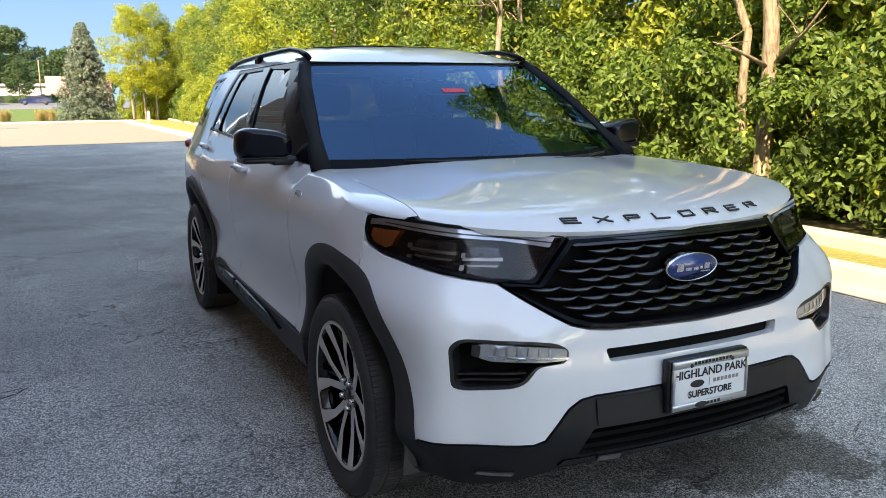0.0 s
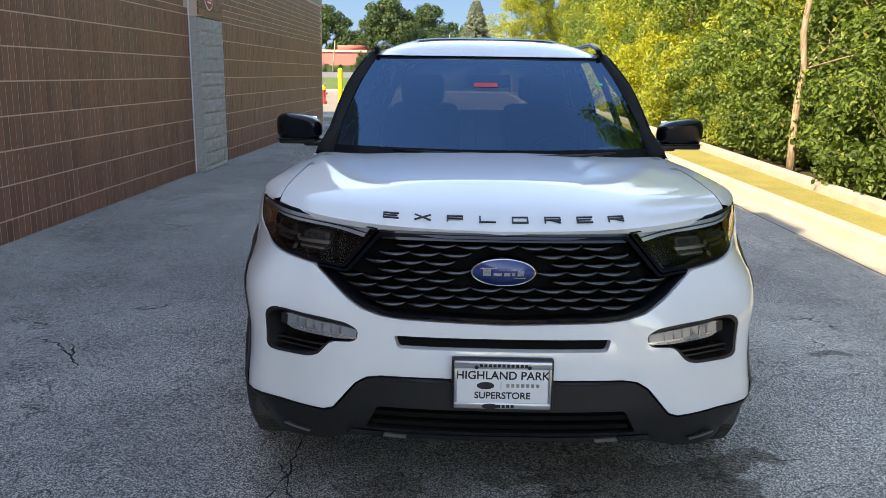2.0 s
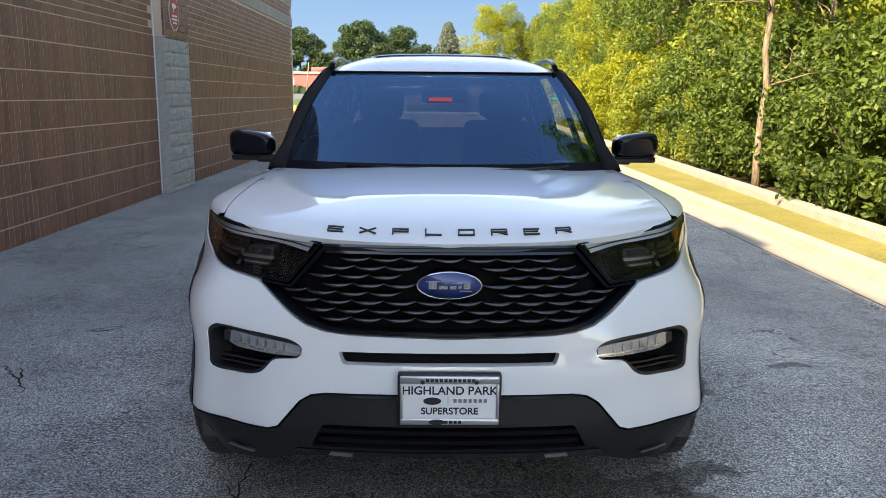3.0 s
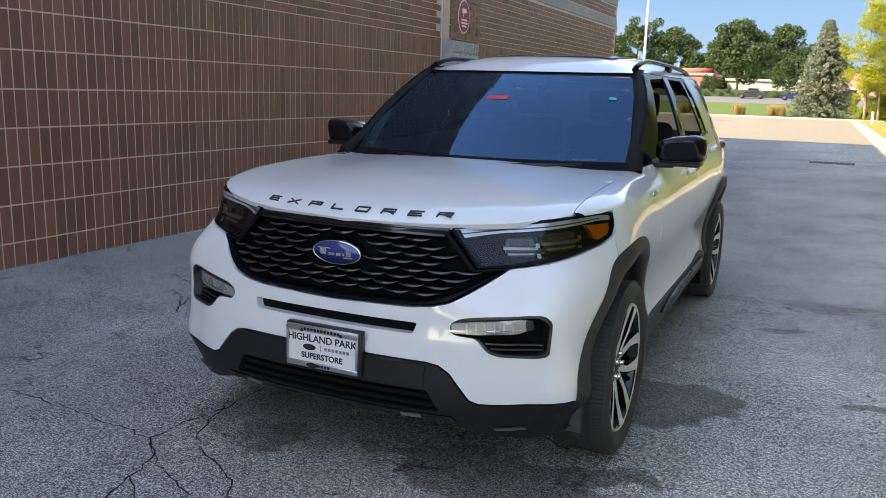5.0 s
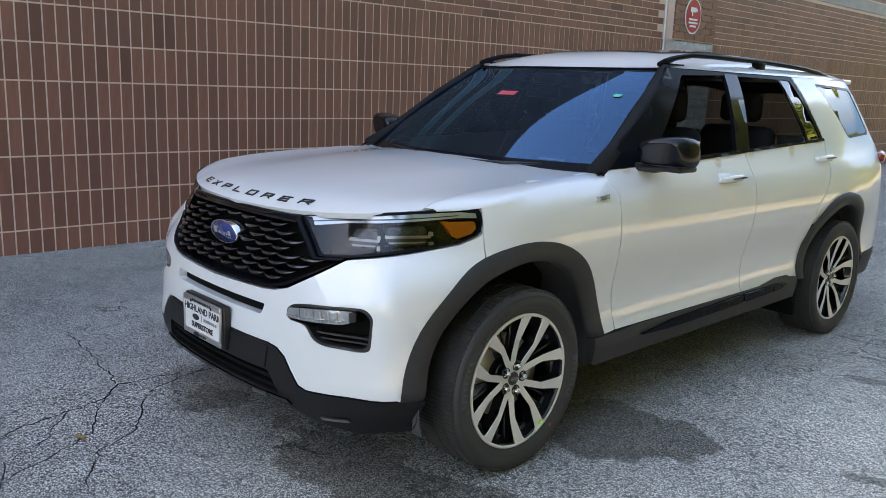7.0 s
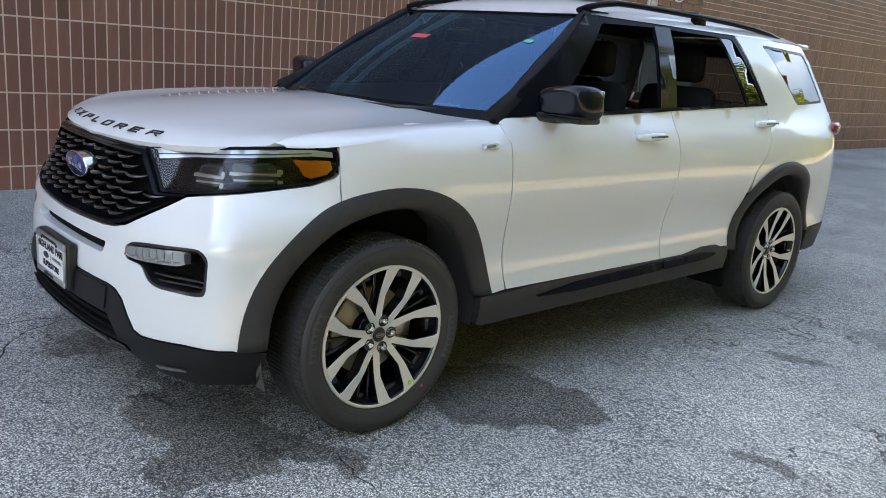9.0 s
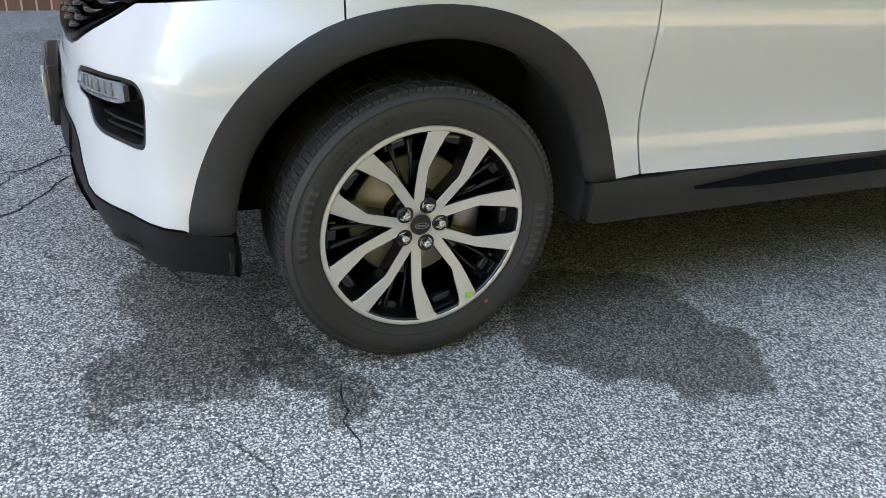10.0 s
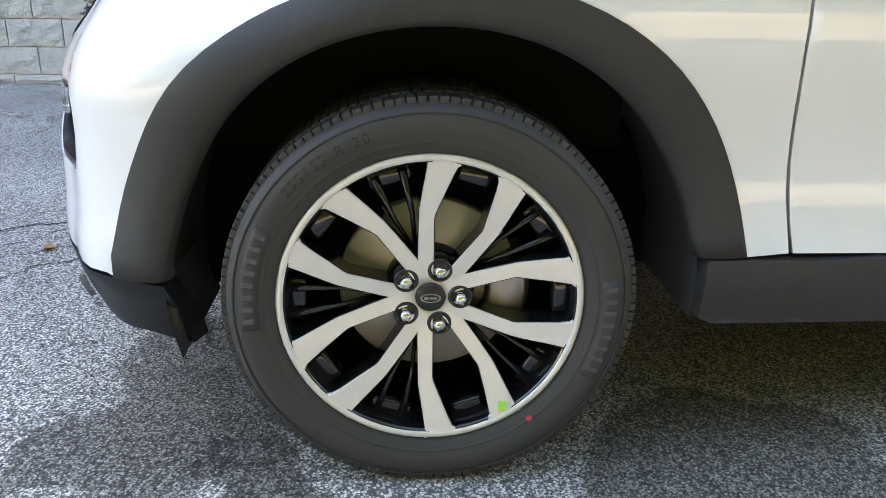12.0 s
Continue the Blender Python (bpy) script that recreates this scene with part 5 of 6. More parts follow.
# letters across the nose of the bonnet, made of strokes
STROKES = {"E": [(0, 0, 1, 0), (0, .5, .9, .5), (0, 1, 1, 1), (0, 0, 0, 1)], "X": [(0, 0, 1, 1), (0, 1, 1, 0)], "P": [(0, 0, 0, 1), (0, 1, 1, 1), (1, 1, 1, .5), (1, .5, 0, .5)],
           "L": [(0, 1, 0, 0), (0, 0, 1, 0)], "O": [(0, 0, 1, 0), (1, 0, 1, 1), (1, 1, 0, 1), (0, 1, 0, 0)], "R": [(0, 0, 0, 1), (0, 1, 1, 1), (1, 1, 1, .5), (1, .5, 0, .5), (.45, .5, 1, 0)]}
for i, ch in enumerate("EXPLORER"):
    x0 = -.405 + i * .1085
    own = bmesh.new()
    for xa, ya, xb, yb in STROKES[ch]:
        a, b = Vector((xa * .050, ya * .026)), Vector((xb * .050, yb * .026))
        d = (b - a).normalized()
        sd_ = Vector((-d.y, d.x))
        hw = .0025
        ring = []
        for q, s_ in ((a - d * hw, 1), (b + d * hw, 1), (b + d * hw, -1), (a - d * hw, -1)):
            w = q + sd_ * hw * s_
            ring.append((x0 + w.x, NOSE_Y(min(abs(x0 + w.x), .8)) + .030 + w.y))
        top = [own.verts.new(bonnet(x, y, .0035)) for x, y in ring]
        lowv = [own.verts.new(bonnet(x, y, .0)) for x, y in ring]
        own.faces.new(top)
        for k in range(4):
            own.faces.new((top[k], lowv[k], lowv[(k + 1) % 4], top[(k + 1) % 4]))
    bmesh.ops.recalc_face_normals(own, faces=own.faces[:])
    part("bonnet_letter", own, M_TRIM, hood, flat=True)


# licence plate
plate = thing("number_plate", "white dealer plate in a chrome frame on the front bumper", "number plate", at=(0, -.838, .532))
part("bracket", box(-.165, .165, .004, .035, -.09, .085, .006), M_TRIM, plate)
part("plate_back", box(-.152, .152, -.004, .004, -.076, .076, .002), M_PLATEWHITE, plate)
own = box(-.157, .157, -.010, .002, .056, .081, .004)
box(-.157, .157, -.010, .002, -.081, -.060, .004, bm=own)
box(-.157, -.147, -.010, .002, -.06, .056, .003, bm=own)
box(.147, .157, -.010, .002, -.06, .056, .003, bm=own)
pf = part("plate_frame", own, M_PLATEGREY, plate, "chrome plate frame")


def words(text, size, at, parent, material, name="plate_text"):
    cu = bpy.data.curves.new("tmp", "FONT")
    cu.offset = .0006 if name == "plate_text" else 0
    cu.body, cu.size, cu.align_x, cu.align_y, cu.extrude = text, size, "CENTER", "CENTER", .0006
    tmp = new("tmp", cu)
    me = bpy.data.meshes.new_from_object(tmp.evaluated_get(bpy.context.evaluated_depsgraph_get()))
    bpy.data.objects.remove(tmp)
    me.materials.clear()
    me.materials.append(material)
    me.transform(Matrix.Rotation(radians(90), 4, "X"))
    ob = new(name, me)
    ob.parent, ob.location = parent, at
    return ob


words("HIGHLAND PARK", .0385, (0, -.0056, .032), plate, M_INK)
words("SUPERSTORE", .0315, (0, -.0056, -.036), plate, M_INK)
ovl = lathe([(.0, .001), (1.0, .001), (1.0, -.001)], 32, "z")
ovl.transform(Matrix.Translation((-.055, -.0052, -.002)) @ Matrix.Rotation(radians(90), 4, "X") @ Matrix.Diagonal((.028, .012, 1, 1)))
part("plate_oval", ovl, M_INK, plate, "small dark oval mark", flat=True)
own = box(-.006, -.004, -.0056, -.004, -.014, .012)
for k in range(7):
    box(.012 + k * .016, .022 + k * .016, -.0056, -.004, -.007, .005, bm=own)
part("plate_bars", own, M_STEEL, plate, flat=True)
for zz, n in ((.068, 11), (-.070, 6)):
    own = bmesh.new()
    for k in range(n):
        box(-.075 + k * .0145 + (.03 if n < 8 else 0), -.075 + k * .0145 + .010 + (.03 if n < 8 else 0), -.0112, -.010, zz - .005, zz + .005, bm=own)
    part("frame_bars", own, M_INK, plate, flat=True)
for x in (-.085, .085):
    part("screw", lathe([(.0, .003), (.006, .002), (.007, 0)], 12, "z"), M_TRIM, plate).matrix_basis = pose(x, -.010, .062, 90, 0, 0)
ovl = lathe([(.0, .001), (1.0, .001), (1.0, -.001)], 24, "z")
ovl.transform(Matrix.Translation((-.04, -.0105, -.0705)) @ Matrix.Rotation(radians(90), 4, "X") @ Matrix.Diagonal((.026, .009, 1, 1)))
part("frame_oval", ovl, M_INK, plate, flat=True)


# ---- wheels ----
A0 = 36                      # angle of the first nut


def wheel_parts():
    """One wheel about the origin, its face towards +x."""
    w = new("wheel")
    w.parent = car
    tyre = part("tyre", lathe([(.258, .085), (.268, .103), (.285, .114), (.309, .1245), (.322, .127), (.336, .1245), (.349, .116), (.357, .106), (.362, .093), (.3645, .05), (.365, 0), (.3645, -.05), (.362, -.09), (.349, -.115), (.32, -.127), (.262, -.10)], 80), M_RUBBER, w)
    own = bmesh.new()
    for i in range(126):
        a = i * math.tau / 126
        for x0, x1, z0, z1, da in ((.064, .1065, .351, .3665, 0), (.004, .056, .360, .368, .02), (-.11, -.004, .360, .368, .03)):
            bx = box(x0, x1, -.0076, .0076, z0, z1, .0015, 1)
            bx.transform(Matrix.Rotation(a + da, 4, "X"))
            join(own, bx)
    part("tread", own, M_RUBBER, tyre, flat=True)
    part("sidewall_ring", lathe([(.292, .1172), (.294, .1195), (.297, .1200), (.299, .1195)], 72), M_RUBBER, tyre)
    part("sidewall_ring", lathe([(.342, .1225), (.344, .1235), (.347, .1200)], 72), M_RUBBER, tyre)
    for a0, a1 in ((63, 97), (-116, -81)):
        own = bmesh.new()
        rows = []
        for i in range(15):
            a = radians(a0 + (a1 - a0) * i / 14)
            rows.append([own.verts.new((x, -math.sin(a) * r, math.cos(a) * r)) for x, r in ((.1205, .301), (.1236, .3015), (.1268, .315), (.1272, .322), (.1262, .333), (.121, .334))])
        for p, q in zip(rows, rows[1:]):
            for k in range(5):
                own.faces.new((p[k], p[k + 1], q[k + 1], q[k]))
        own.faces.new(rows[0])
        own.faces.new(rows[-1][::-1])
        bmesh.ops.recalc_face_normals(own, faces=own.faces[:])
        part("sidewall_patch", own, M_TYREPATCH, tyre, "dark writing field")
    bx = box(.1235, .1278, -.0045, .0045, .308, .328, .001, 1)
    bar = mesh_of("sidewall_bar", bx)
    bar.materials.append(M_TYREBAR)
    for base_a in (94, -84):
        for k in range(8):
            part("sidewall_bar", bar, M_TYREBAR, tyre).matrix_basis = Matrix.Rotation(radians(base_a - k * 4.1), 4, "X")
    for k, ch in enumerate("255/55 R 20"):
        if ch != " ":
            t = words(ch, .025, (0, 0, 0), tyre, M_TYRETEXT, "sidewall_text")
            a = radians(139 - k * 2.9)
            t.matrix_basis = Matrix.Rotation(a - math.pi / 2, 4, "X") @ Matrix.Translation((.1262, 0, .319)) @ Matrix.Rotation(radians(90), 4, "Z")
    rimb = part("rim", lathe([(.270, .098), (.272, .106), (.268, .110), (.258, .108), (.255, .100), (.248, .06), (.232, -.02), (.225, -.10), (.0, -.10)], 64), M_BLACK, w, "gloss black rim barrel")
    part("rim_flange", lathe([(.2715, .101), (.2725, .107), (.2695, .1115), (.2605, .1105), (.2585, .106)], 72), M_ALLOY, rimb, "bright machined rim edge")

    def arm(widths, depth, lift, e):
        own = bmesh.new()
        tops, lows = [], []
        for ax, off, wd, h in widths:
            a = radians(A0)
            u, tg = Vector((0, -math.cos(a), math.sin(a))), Vector((0, math.sin(a), math.cos(a)))
            c = u * ax + tg * off * e
            tops.append([own.verts.new(c + tg * wd * k + Vector((h + lift, 0, 0))) for k in (-.5, .5)])
            lows.append([own.verts.new(c + tg * wd * k * 1.12 + Vector((h + lift - depth, 0, 0))) for k in (-.5, .5)])
        for q in range(len(widths) - 1):
            own.faces.new((tops[q][0], tops[q][1], tops[q + 1][1], tops[q + 1][0]))
            for k in (0, 1):
                own.faces.new((tops[q][k], tops[q + 1][k], lows[q + 1][k], lows[q][k]))
        own.faces.new((tops[0][0], tops[0][1], lows[0][1], lows[0][0]))
        bmesh.ops.recalc_face_normals(own, faces=own.faces[:])
        own.normal_update()
        if sum(f.normal.x * f.calc_area() for f in own.faces) < 0:
            bmesh.ops.reverse_faces(own, faces=own.faces[:])
        return mesh_of("spoke", own)

    prof = [(.030, .0185, .0275, .070), (.060, .029, .0275, .073), (.100, .042, .027, .080), (.1485, .0575, .0256, .0893), (.156, .0588, .0268, .0908), (.205, .0612, .0375, .099), (.230, .0622, .0430, .104), (.248, .063, .048, .107), (.256, .0634, .058, .1088)]
    for e in (1, -1):
        face, body = arm(prof, .004, .0015, e), arm([(r, o, wd + .005, h) for r, o, wd, h in prof], .045, -.001, e)
        face.materials.append(M_ALLOY)
        body.materials.append(M_BLACK)
        for j in range(5):
            sp = part("spoke", face, M_ALLOY, rimb, "machined silver spoke face")
            sp.matrix_basis = Matrix.Rotation(radians(72 * j), 4, "X")
            bo = part("spoke_side", body, M_BLACK, rimb, "gloss black spoke side")
            bo.matrix_basis = Matrix.Rotation(radians(72 * j), 4, "X")
    # thin black ribs and webs between the arms
    for j in range(5):
        a = radians(A0 + 36 + 72 * j)
        for e in (-6, 6):
            b = a + radians(e)
            part("rib", tube([(.052, -math.cos(a) * .085, math.sin(a) * .085), (.066, -math.cos(b) * .16, math.sin(b) * .16), (.086, -math.cos(b) * .245, math.sin(b) * .245)], [.003, .005, .008], 6), M_BLACK, rimb)
        for aa, w_ in ((A0 + 36, .040), (A0, .030)):
            part("rim_web", box(.035, .078, -w_, w_, .222, .252, .006), M_BLACK, rimb).matrix_basis = Matrix.Rotation(radians(90 - aa - 72 * j), 4, "X")
    hub = part("hub", lathe([(.0, .060), (.040, .058), (.074, .052), (.082, .04), (.085, 0), (.085, -.05)], 40), M_BLACK, w, "gloss black hub")
    part("hub_face", lathe([(.026, .0685), (.028, .0722), (.050, .0722), (.054, .070), (.055, .05)], 48), M_ALLOY, hub, "machined silver hub face")
    cap = part("centre_cap", lathe([(.0, .079), (.022, .0785), (.027, .076), (.029, .068)], 28), M_TRIM, hub, "dark centre cap with a small oval")
    ov = lathe([(.8, .0008), (1.0, .0012), (1.0, -.001)], 28, "z")
    box(-.6, -.2, -.3, .3, 0, .001, bm=ov)
    box(-.1, .6, -.25, .2, 0, .001, bm=ov)
    ov.transform(Matrix.Translation((.0795, 0, 0)) @ Matrix.Rotation(radians(90), 4, "Y") @ Matrix.Rotation(radians(90), 4, "Z") @ Matrix.Diagonal((.019, .0085, 1, 1)))
    part("cap_oval", ov, M_STEEL, cap, flat=True)
    for j in range(5):
        a = radians(A0 + 72 * j)
        c = Vector((.064, -math.cos(a) * .0545, math.sin(a) * .0545))
        nut = part("lug_nut", lathe([(.0, .028), (.009, .027), (.0115, .022), (.0118, 0)], 6), M_CHROME, hub)
        nut.location = c
        part("lug_seat", lathe([(.0, .0085), (.015, .0085), (.0185, .0118), (.0215, .0118), (.0232, .008), (.0235, -.02)], 24), M_BLACK, hub, "round black nut pocket").location = c
    disc = part("brake_disc", lathe([(.07, .012), (.165, .012), (.168, .008), (.168, -.012), (.07, -.012)], 48), M_DISC, w, "steel brake disc")
    part("disc_bell", lathe([(.0, .03), (.075, .03), (.08, .01)], 32), M_LINER, disc)
    cal = bmesh.new()
    ring = []
    for i in range(9):
        a = radians(-30 + i * 7)
        ring.append([cal.verts.new((x, math.cos(a) * r, math.sin(a) * r)) for x, r in ((-.03, .105), (.026, .105), (.034, .115), (.034, .175), (.026, .186), (-.03, .186))])
    for p, q in zip(ring, ring[1:]):
        for k in range(6):
            cal.faces.new((p[k], p[(k + 1) % 6], q[(k + 1) % 6], q[k]))
    cal.faces.new(ring[0])
    cal.faces.new(ring[-1][::-1])
    bmesh.ops.recalc_face_normals(cal, faces=cal.faces[:])
    part("caliper", cal, M_STEEL, w)
    own = lathe([(.0, -.04), (.20, -.045), (.215, -.05)], 32)
    part("dust_shield", own, M_LINER, w)
    return w


M_TYREBAR = plain("tyre_lettering", (.062, .060, .057), .6)
M_TYRETEXT = plain("raised_tyre_writing", (.010, .010, .010), .7)
first = wheel_parts()
WHEEL_Z = .3665
first.matrix_basis = pose(.845, .006, WHEEL_Z)
FACE = .845
for x, y, turn in ((FACE, BASE_Y, 0), (-FACE, 0, 180), (-FACE, BASE_Y, 180)):
    copy_thing(first, pose(x, y, WHEEL_Z, 0, 0, turn) @ Matrix.Rotation(radians(random.Random(int(y * 10 + x)).uniform(0, 70)) if (y or turn) else 0, 4, "X"))
M_MARK = plain("green_chalk_mark", (.35, .75, .12), .7)
part("paint_mark", box(.109, .1125, .126, .142, -.214, -.196), M_MARK, first, flat=True)
part("paint_dot", lathe([(.0, .1262), (.006, .126)], 14), M_TAGRED, first, flat=True).location = (-.002, .183, -.224)


# ---- trees and shrubs ----
def leaves_mesh(name, centres, spread, count, size, material, seed, flat=0.35):
    """Leaf blades scattered round clump centres: (x, y, z, weight)."""
    r = np.random.RandomState(seed)
    c = np.array(centres)
    pick = r.choice(len(c), count, p=c[:, 3] / c[:, 3].sum())
    d = r.normal(size=(count, 3))
    d /= np.linalg.norm(d, axis=1)[:, None]
    at = c[pick, :3] + d * (spread * r.uniform(.25, 1, (count, 1)) ** .6) * [1, 1, .8]
    n = d + r.normal(size=(count, 3)) * .7 + [0, 0, flat]
    n /= np.linalg.norm(n, axis=1)[:, None]
    t = np.cross(n, r.normal(size=(count, 3)))
    t /= np.linalg.norm(t, axis=1)[:, None]
    b = np.cross(n, t)
    l = size * r.uniform(.6, 1.35, (count, 1))
    v = np.stack([at - t * l, at + b * l * .5 + n * l * .12, at + t * l, at - b * l * .5 + n * l * .12], 1).reshape(-1, 3)
    me = bpy.data.meshes.new(name)
    me.from_pydata(v.tolist(), [], (np.arange(count)[:, None] * 4 + np.arange(4)).tolist())
    me.materials.append(material)
    return me


def clumps(r, n, rx, ry, z0, z1, taper):
    out = []
    for _ in range(n):
        t = r.random()
        w = taper(t)
        a, q = r.uniform(0, math.tau), math.sqrt(r.random())
        q = .35 + .65 * q
        out.append((math.cos(a) * rx * w * q, math.sin(a) * ry * w * q, z0 + (z1 - z0) * t, r.uniform(.5, 1.4)))
    return out


def limbs(r, bm, base, top, radius, count, reach, low=.35, bend=.15):
    """A leaning trunk with tapering limbs."""
    n = 7
    pts = [Vector(base).lerp(Vector(top), i / n) + Vector((r.gauss(0, bend), r.gauss(0, bend), 0)) * (i / n) * (0 if i in (0,) else 1) * .6 for i in range(n + 1)]
    tube(pts, [radius * (1.25 if i == 0 else 1 - .75 * i / n) for i in range(n + 1)], 9, bm)
    ends = []
    for _ in range(count):
        t = r.uniform(low, .95)
        i = min(int(t * n), n - 1)
        p = pts[i].lerp(pts[i + 1], t * n - i)
        a = r.uniform(0, math.tau)
        d = Vector((math.cos(a), math.sin(a), r.uniform(.2, .9))).normalized()
        q = p + d * reach * r.uniform(.5, 1) * (1.15 - .5 * t)
        mid = p.lerp(q, .5) + Vector((r.gauss(0, .08), r.gauss(0, .08), r.uniform(0, .12)))
        tube([p, mid, q], [radius * .34 * (1.1 - .6 * t), radius * .22 * (1.1 - .6 * t), radius * .08], 6, bm)
        ends.append(q)
    return ends


def shrub(seed, material, h=2.5, w=1.1, count=9600, size=.050, name="shrub", label="dense leafy green shrub at the edge of the thicket"):
    r = random.Random(seed)
    ob = thing(name, label, "shrub", "shrubs of the thicket")
    for _ in range(4):
        a = r.uniform(0, math.tau)
        q = (math.cos(a) * w * .6, math.sin(a) * w * .6, h * r.uniform(.6, .9))
        part("stem", tube([(q[0] * .12, q[1] * .12, -.1), (q[0] * .5, q[1] * .5, h * .4), q], [.022, .016, .006], 6), M_BARK_DARK, ob)
    cs = clumps(r, 46, w, w, .12, h, lambda t: (1 - .55 * t ** 2.2) * (.8 + .3 * math.sin(t * 3)))
    part("foliage", leaves_mesh("foliage", cs, .34, count, size, material, seed), material, ob)
    return ob


def tree(seed, material, h=7.5, w=2.2, low=2.0, count=10000, size=.072, label="leafy tree in the thicket", bark=None, name="tree", radius=.1, spread=.55, group="trees of the thicket"):
    r = random.Random(seed)
    ob = thing(name, label, "tree", group)
    bm = bmesh.new()
    ends = limbs(r, bm, (0, 0, -.15), (r.uniform(-.3, .3), r.uniform(-.3, .3), h * .92), radius, 16, w * .95, low / h * .9)
    part("trunk", bm, bark or M_BARK, ob)
    cs = clumps(r, 60, w, w, low, h, lambda t: max(math.sin(math.pi * min(t * .85 + .18, 1)), .1) ** .7)
    cs += [(p.x, p.y, p.z, 1.0) for p in ends]
    part("crown", leaves_mesh("crown", cs, spread, count, size, material, seed), material, ob)
    return ob


def spruce(seed, h=7.4, w=2.7):
    r = random.Random(seed)
    ob = thing("spruce_tree", "blue-green spruce with tiered drooping boughs at the lot's end", "tree")
    bm = tube([(0, 0, -.2), (0, 0, h * .5), (0, 0, h)], [.11, .07, .012], 8)
    cs = []
    z = .25
    while z < h - .1:
        reach = w * (1 - z / h) ** .85 + .06
        for k in range(9):
            a = k * math.tau / 9 + z * 2.3 + r.uniform(-.25, .25)
            e = reach * r.uniform(.75, 1.05)
            tip = (math.cos(a) * e, math.sin(a) * e, z - e * .18)
            tube([(0, 0, z), tip], [.022, .006], 5, bm)
            for t in (.35, .55, .72, .88, 1.0):
                cs.append((tip[0] * t, tip[1] * t, z - e * .18 * t + .03, .4 + .6 * t))
        z += .26 * (1.1 - .5 * z / h)
    part("trunk", bm, M_BARK_DARK, ob)
    part("needles", leaves_mesh("needles", cs, .24, 26000, .10, M_NEEDLE, seed, .1), M_NEEDLE, ob)
    return ob


rr = random.Random(12)
# one of each kind, then copies
SHRUBS = {}
for i, (tone, m) in enumerate((("green", M_LEAF_GREEN), ("lime", M_LEAF_LIME), ("gold", M_LEAF_GOLD))):
    SHRUBS[tone] = [shrub(20 + i, m, 2.7, 1.15, label="dense leafy %s shrub at the edge of the thicket" % {"green": "green", "lime": "lime-green", "gold": "golden-yellow"}[tone]),
                    shrub(30 + i, m, 2.1, 1.25, label="dense leafy %s shrub at the edge of the thicket" % {"green": "green", "lime": "lime-green", "gold": "golden-yellow"}[tone])]
TREES = {}
for i, (tone, m) in enumerate((("green", M_LEAF_GREEN), ("lime", M_LEAF_LIME), ("gold", M_LEAF_GOLD))):
    TREES[tone] = [tree(40 + i, m, 7.5, 2.0, 1.9, label="leafy %s tree in the thicket" % {"green": "green", "lime": "lime-green", "gold": "golden-yellow"}[tone]),
                   tree(50 + i, m, 9.0, 2.4, 2.6, label="tall leafy %s tree in the thicket" % {"green": "green", "lime": "lime-green", "gold": "golden-yellow"}[tone])]


def tone_at(y):
    p = rr.random()
    if y < 14:
        return "green" if p < .78 else "lime"
    if y < 23:
        return "green" if p < .5 else ("lime" if p < .88 else "gold")
    if y < 44:
        return "lime" if p < .42 else ("gold" if p < .90 else "green")
    return "lime" if p < .6 else "green"


used = set()


def plant(stock, tone, x, y, scale):
    ob = stock[tone][rr.randrange(2)]
    m = pose(x, y, rise(y) + .08, 0, 0, rr.uniform(0, 360))
    if ob.name in used:
        ob = copy_thing(ob, m)
    else:
        used.add(ob.name)
        ob.matrix_basis = m
    ob.scale = (scale, scale, scale * rr.uniform(.9, 1.15))
    return ob


y = -5.0
while y < 60:
    plant(SHRUBS, tone_at(y), edge_x(y) + 1.2 + rr.uniform(-.15, .35), y, rr.uniform(.8, 1.1))
    y += rr.uniform(1.0, 1.45)
y = -4.0
while y < 61:
    plant(SHRUBS, tone_at(y), edge_x(y) + 2.8 + rr.uniform(-.4, .5), y, rr.uniform(1.1, 1.5))
    y += rr.uniform(1.7, 2.3)
y = -5.0
while y < 61:
    plant(TREES, tone_at(y), edge_x(y) + 3.1 + rr.uniform(-.7, .8), y, rr.uniform(.85, 1.1))
    y += rr.uniform(2.2, 3.0)
y = -6.0
while y < 63:
    plant(TREES, tone_at(y), edge_x(y) + 6.0 + rr.uniform(-.8, .9), y, rr.uniform(1.05, 1.3))
    y += rr.uniform(2.6, 3.4)
# unseen trees added behind the lane's near end, to block bright sky in reflections
for k in range(11):
    plant(TREES, "green" if k % 3 else "lime", -9 + 1.9 * k + rr.uniform(-.4, .4), -37 + rr.uniform(-1.5, 1.5), rr.uniform(1.0, 1.25))
# the thicket turns the corner beyond the lane's end
for k in range(8):
    plant(TREES, "gold" if k % 3 < 2 else "lime", 4.1 + .85 * k + rr.uniform(-.2, .2), 61.5 + .5 * k + rr.uniform(-.6, .6), rr.uniform(.75, 1.0))
    plant(SHRUBS, "gold" if k % 2 else "lime", 4.3 + .8 * k + rr.uniform(-.2, .2), 64.5 - .25 * k + rr.uniform(-.3, .3), rr.uniform(.8, 1.1))
for stock in (SHRUBS, TREES):
    for pair in stock.values():
        for ob in pair:
            if ob.name not in used:
                used.add(ob.name)
                ob.matrix_basis = pose(13.5 + rr.uniform(-1, 1), rr.uniform(5, 40), .1)


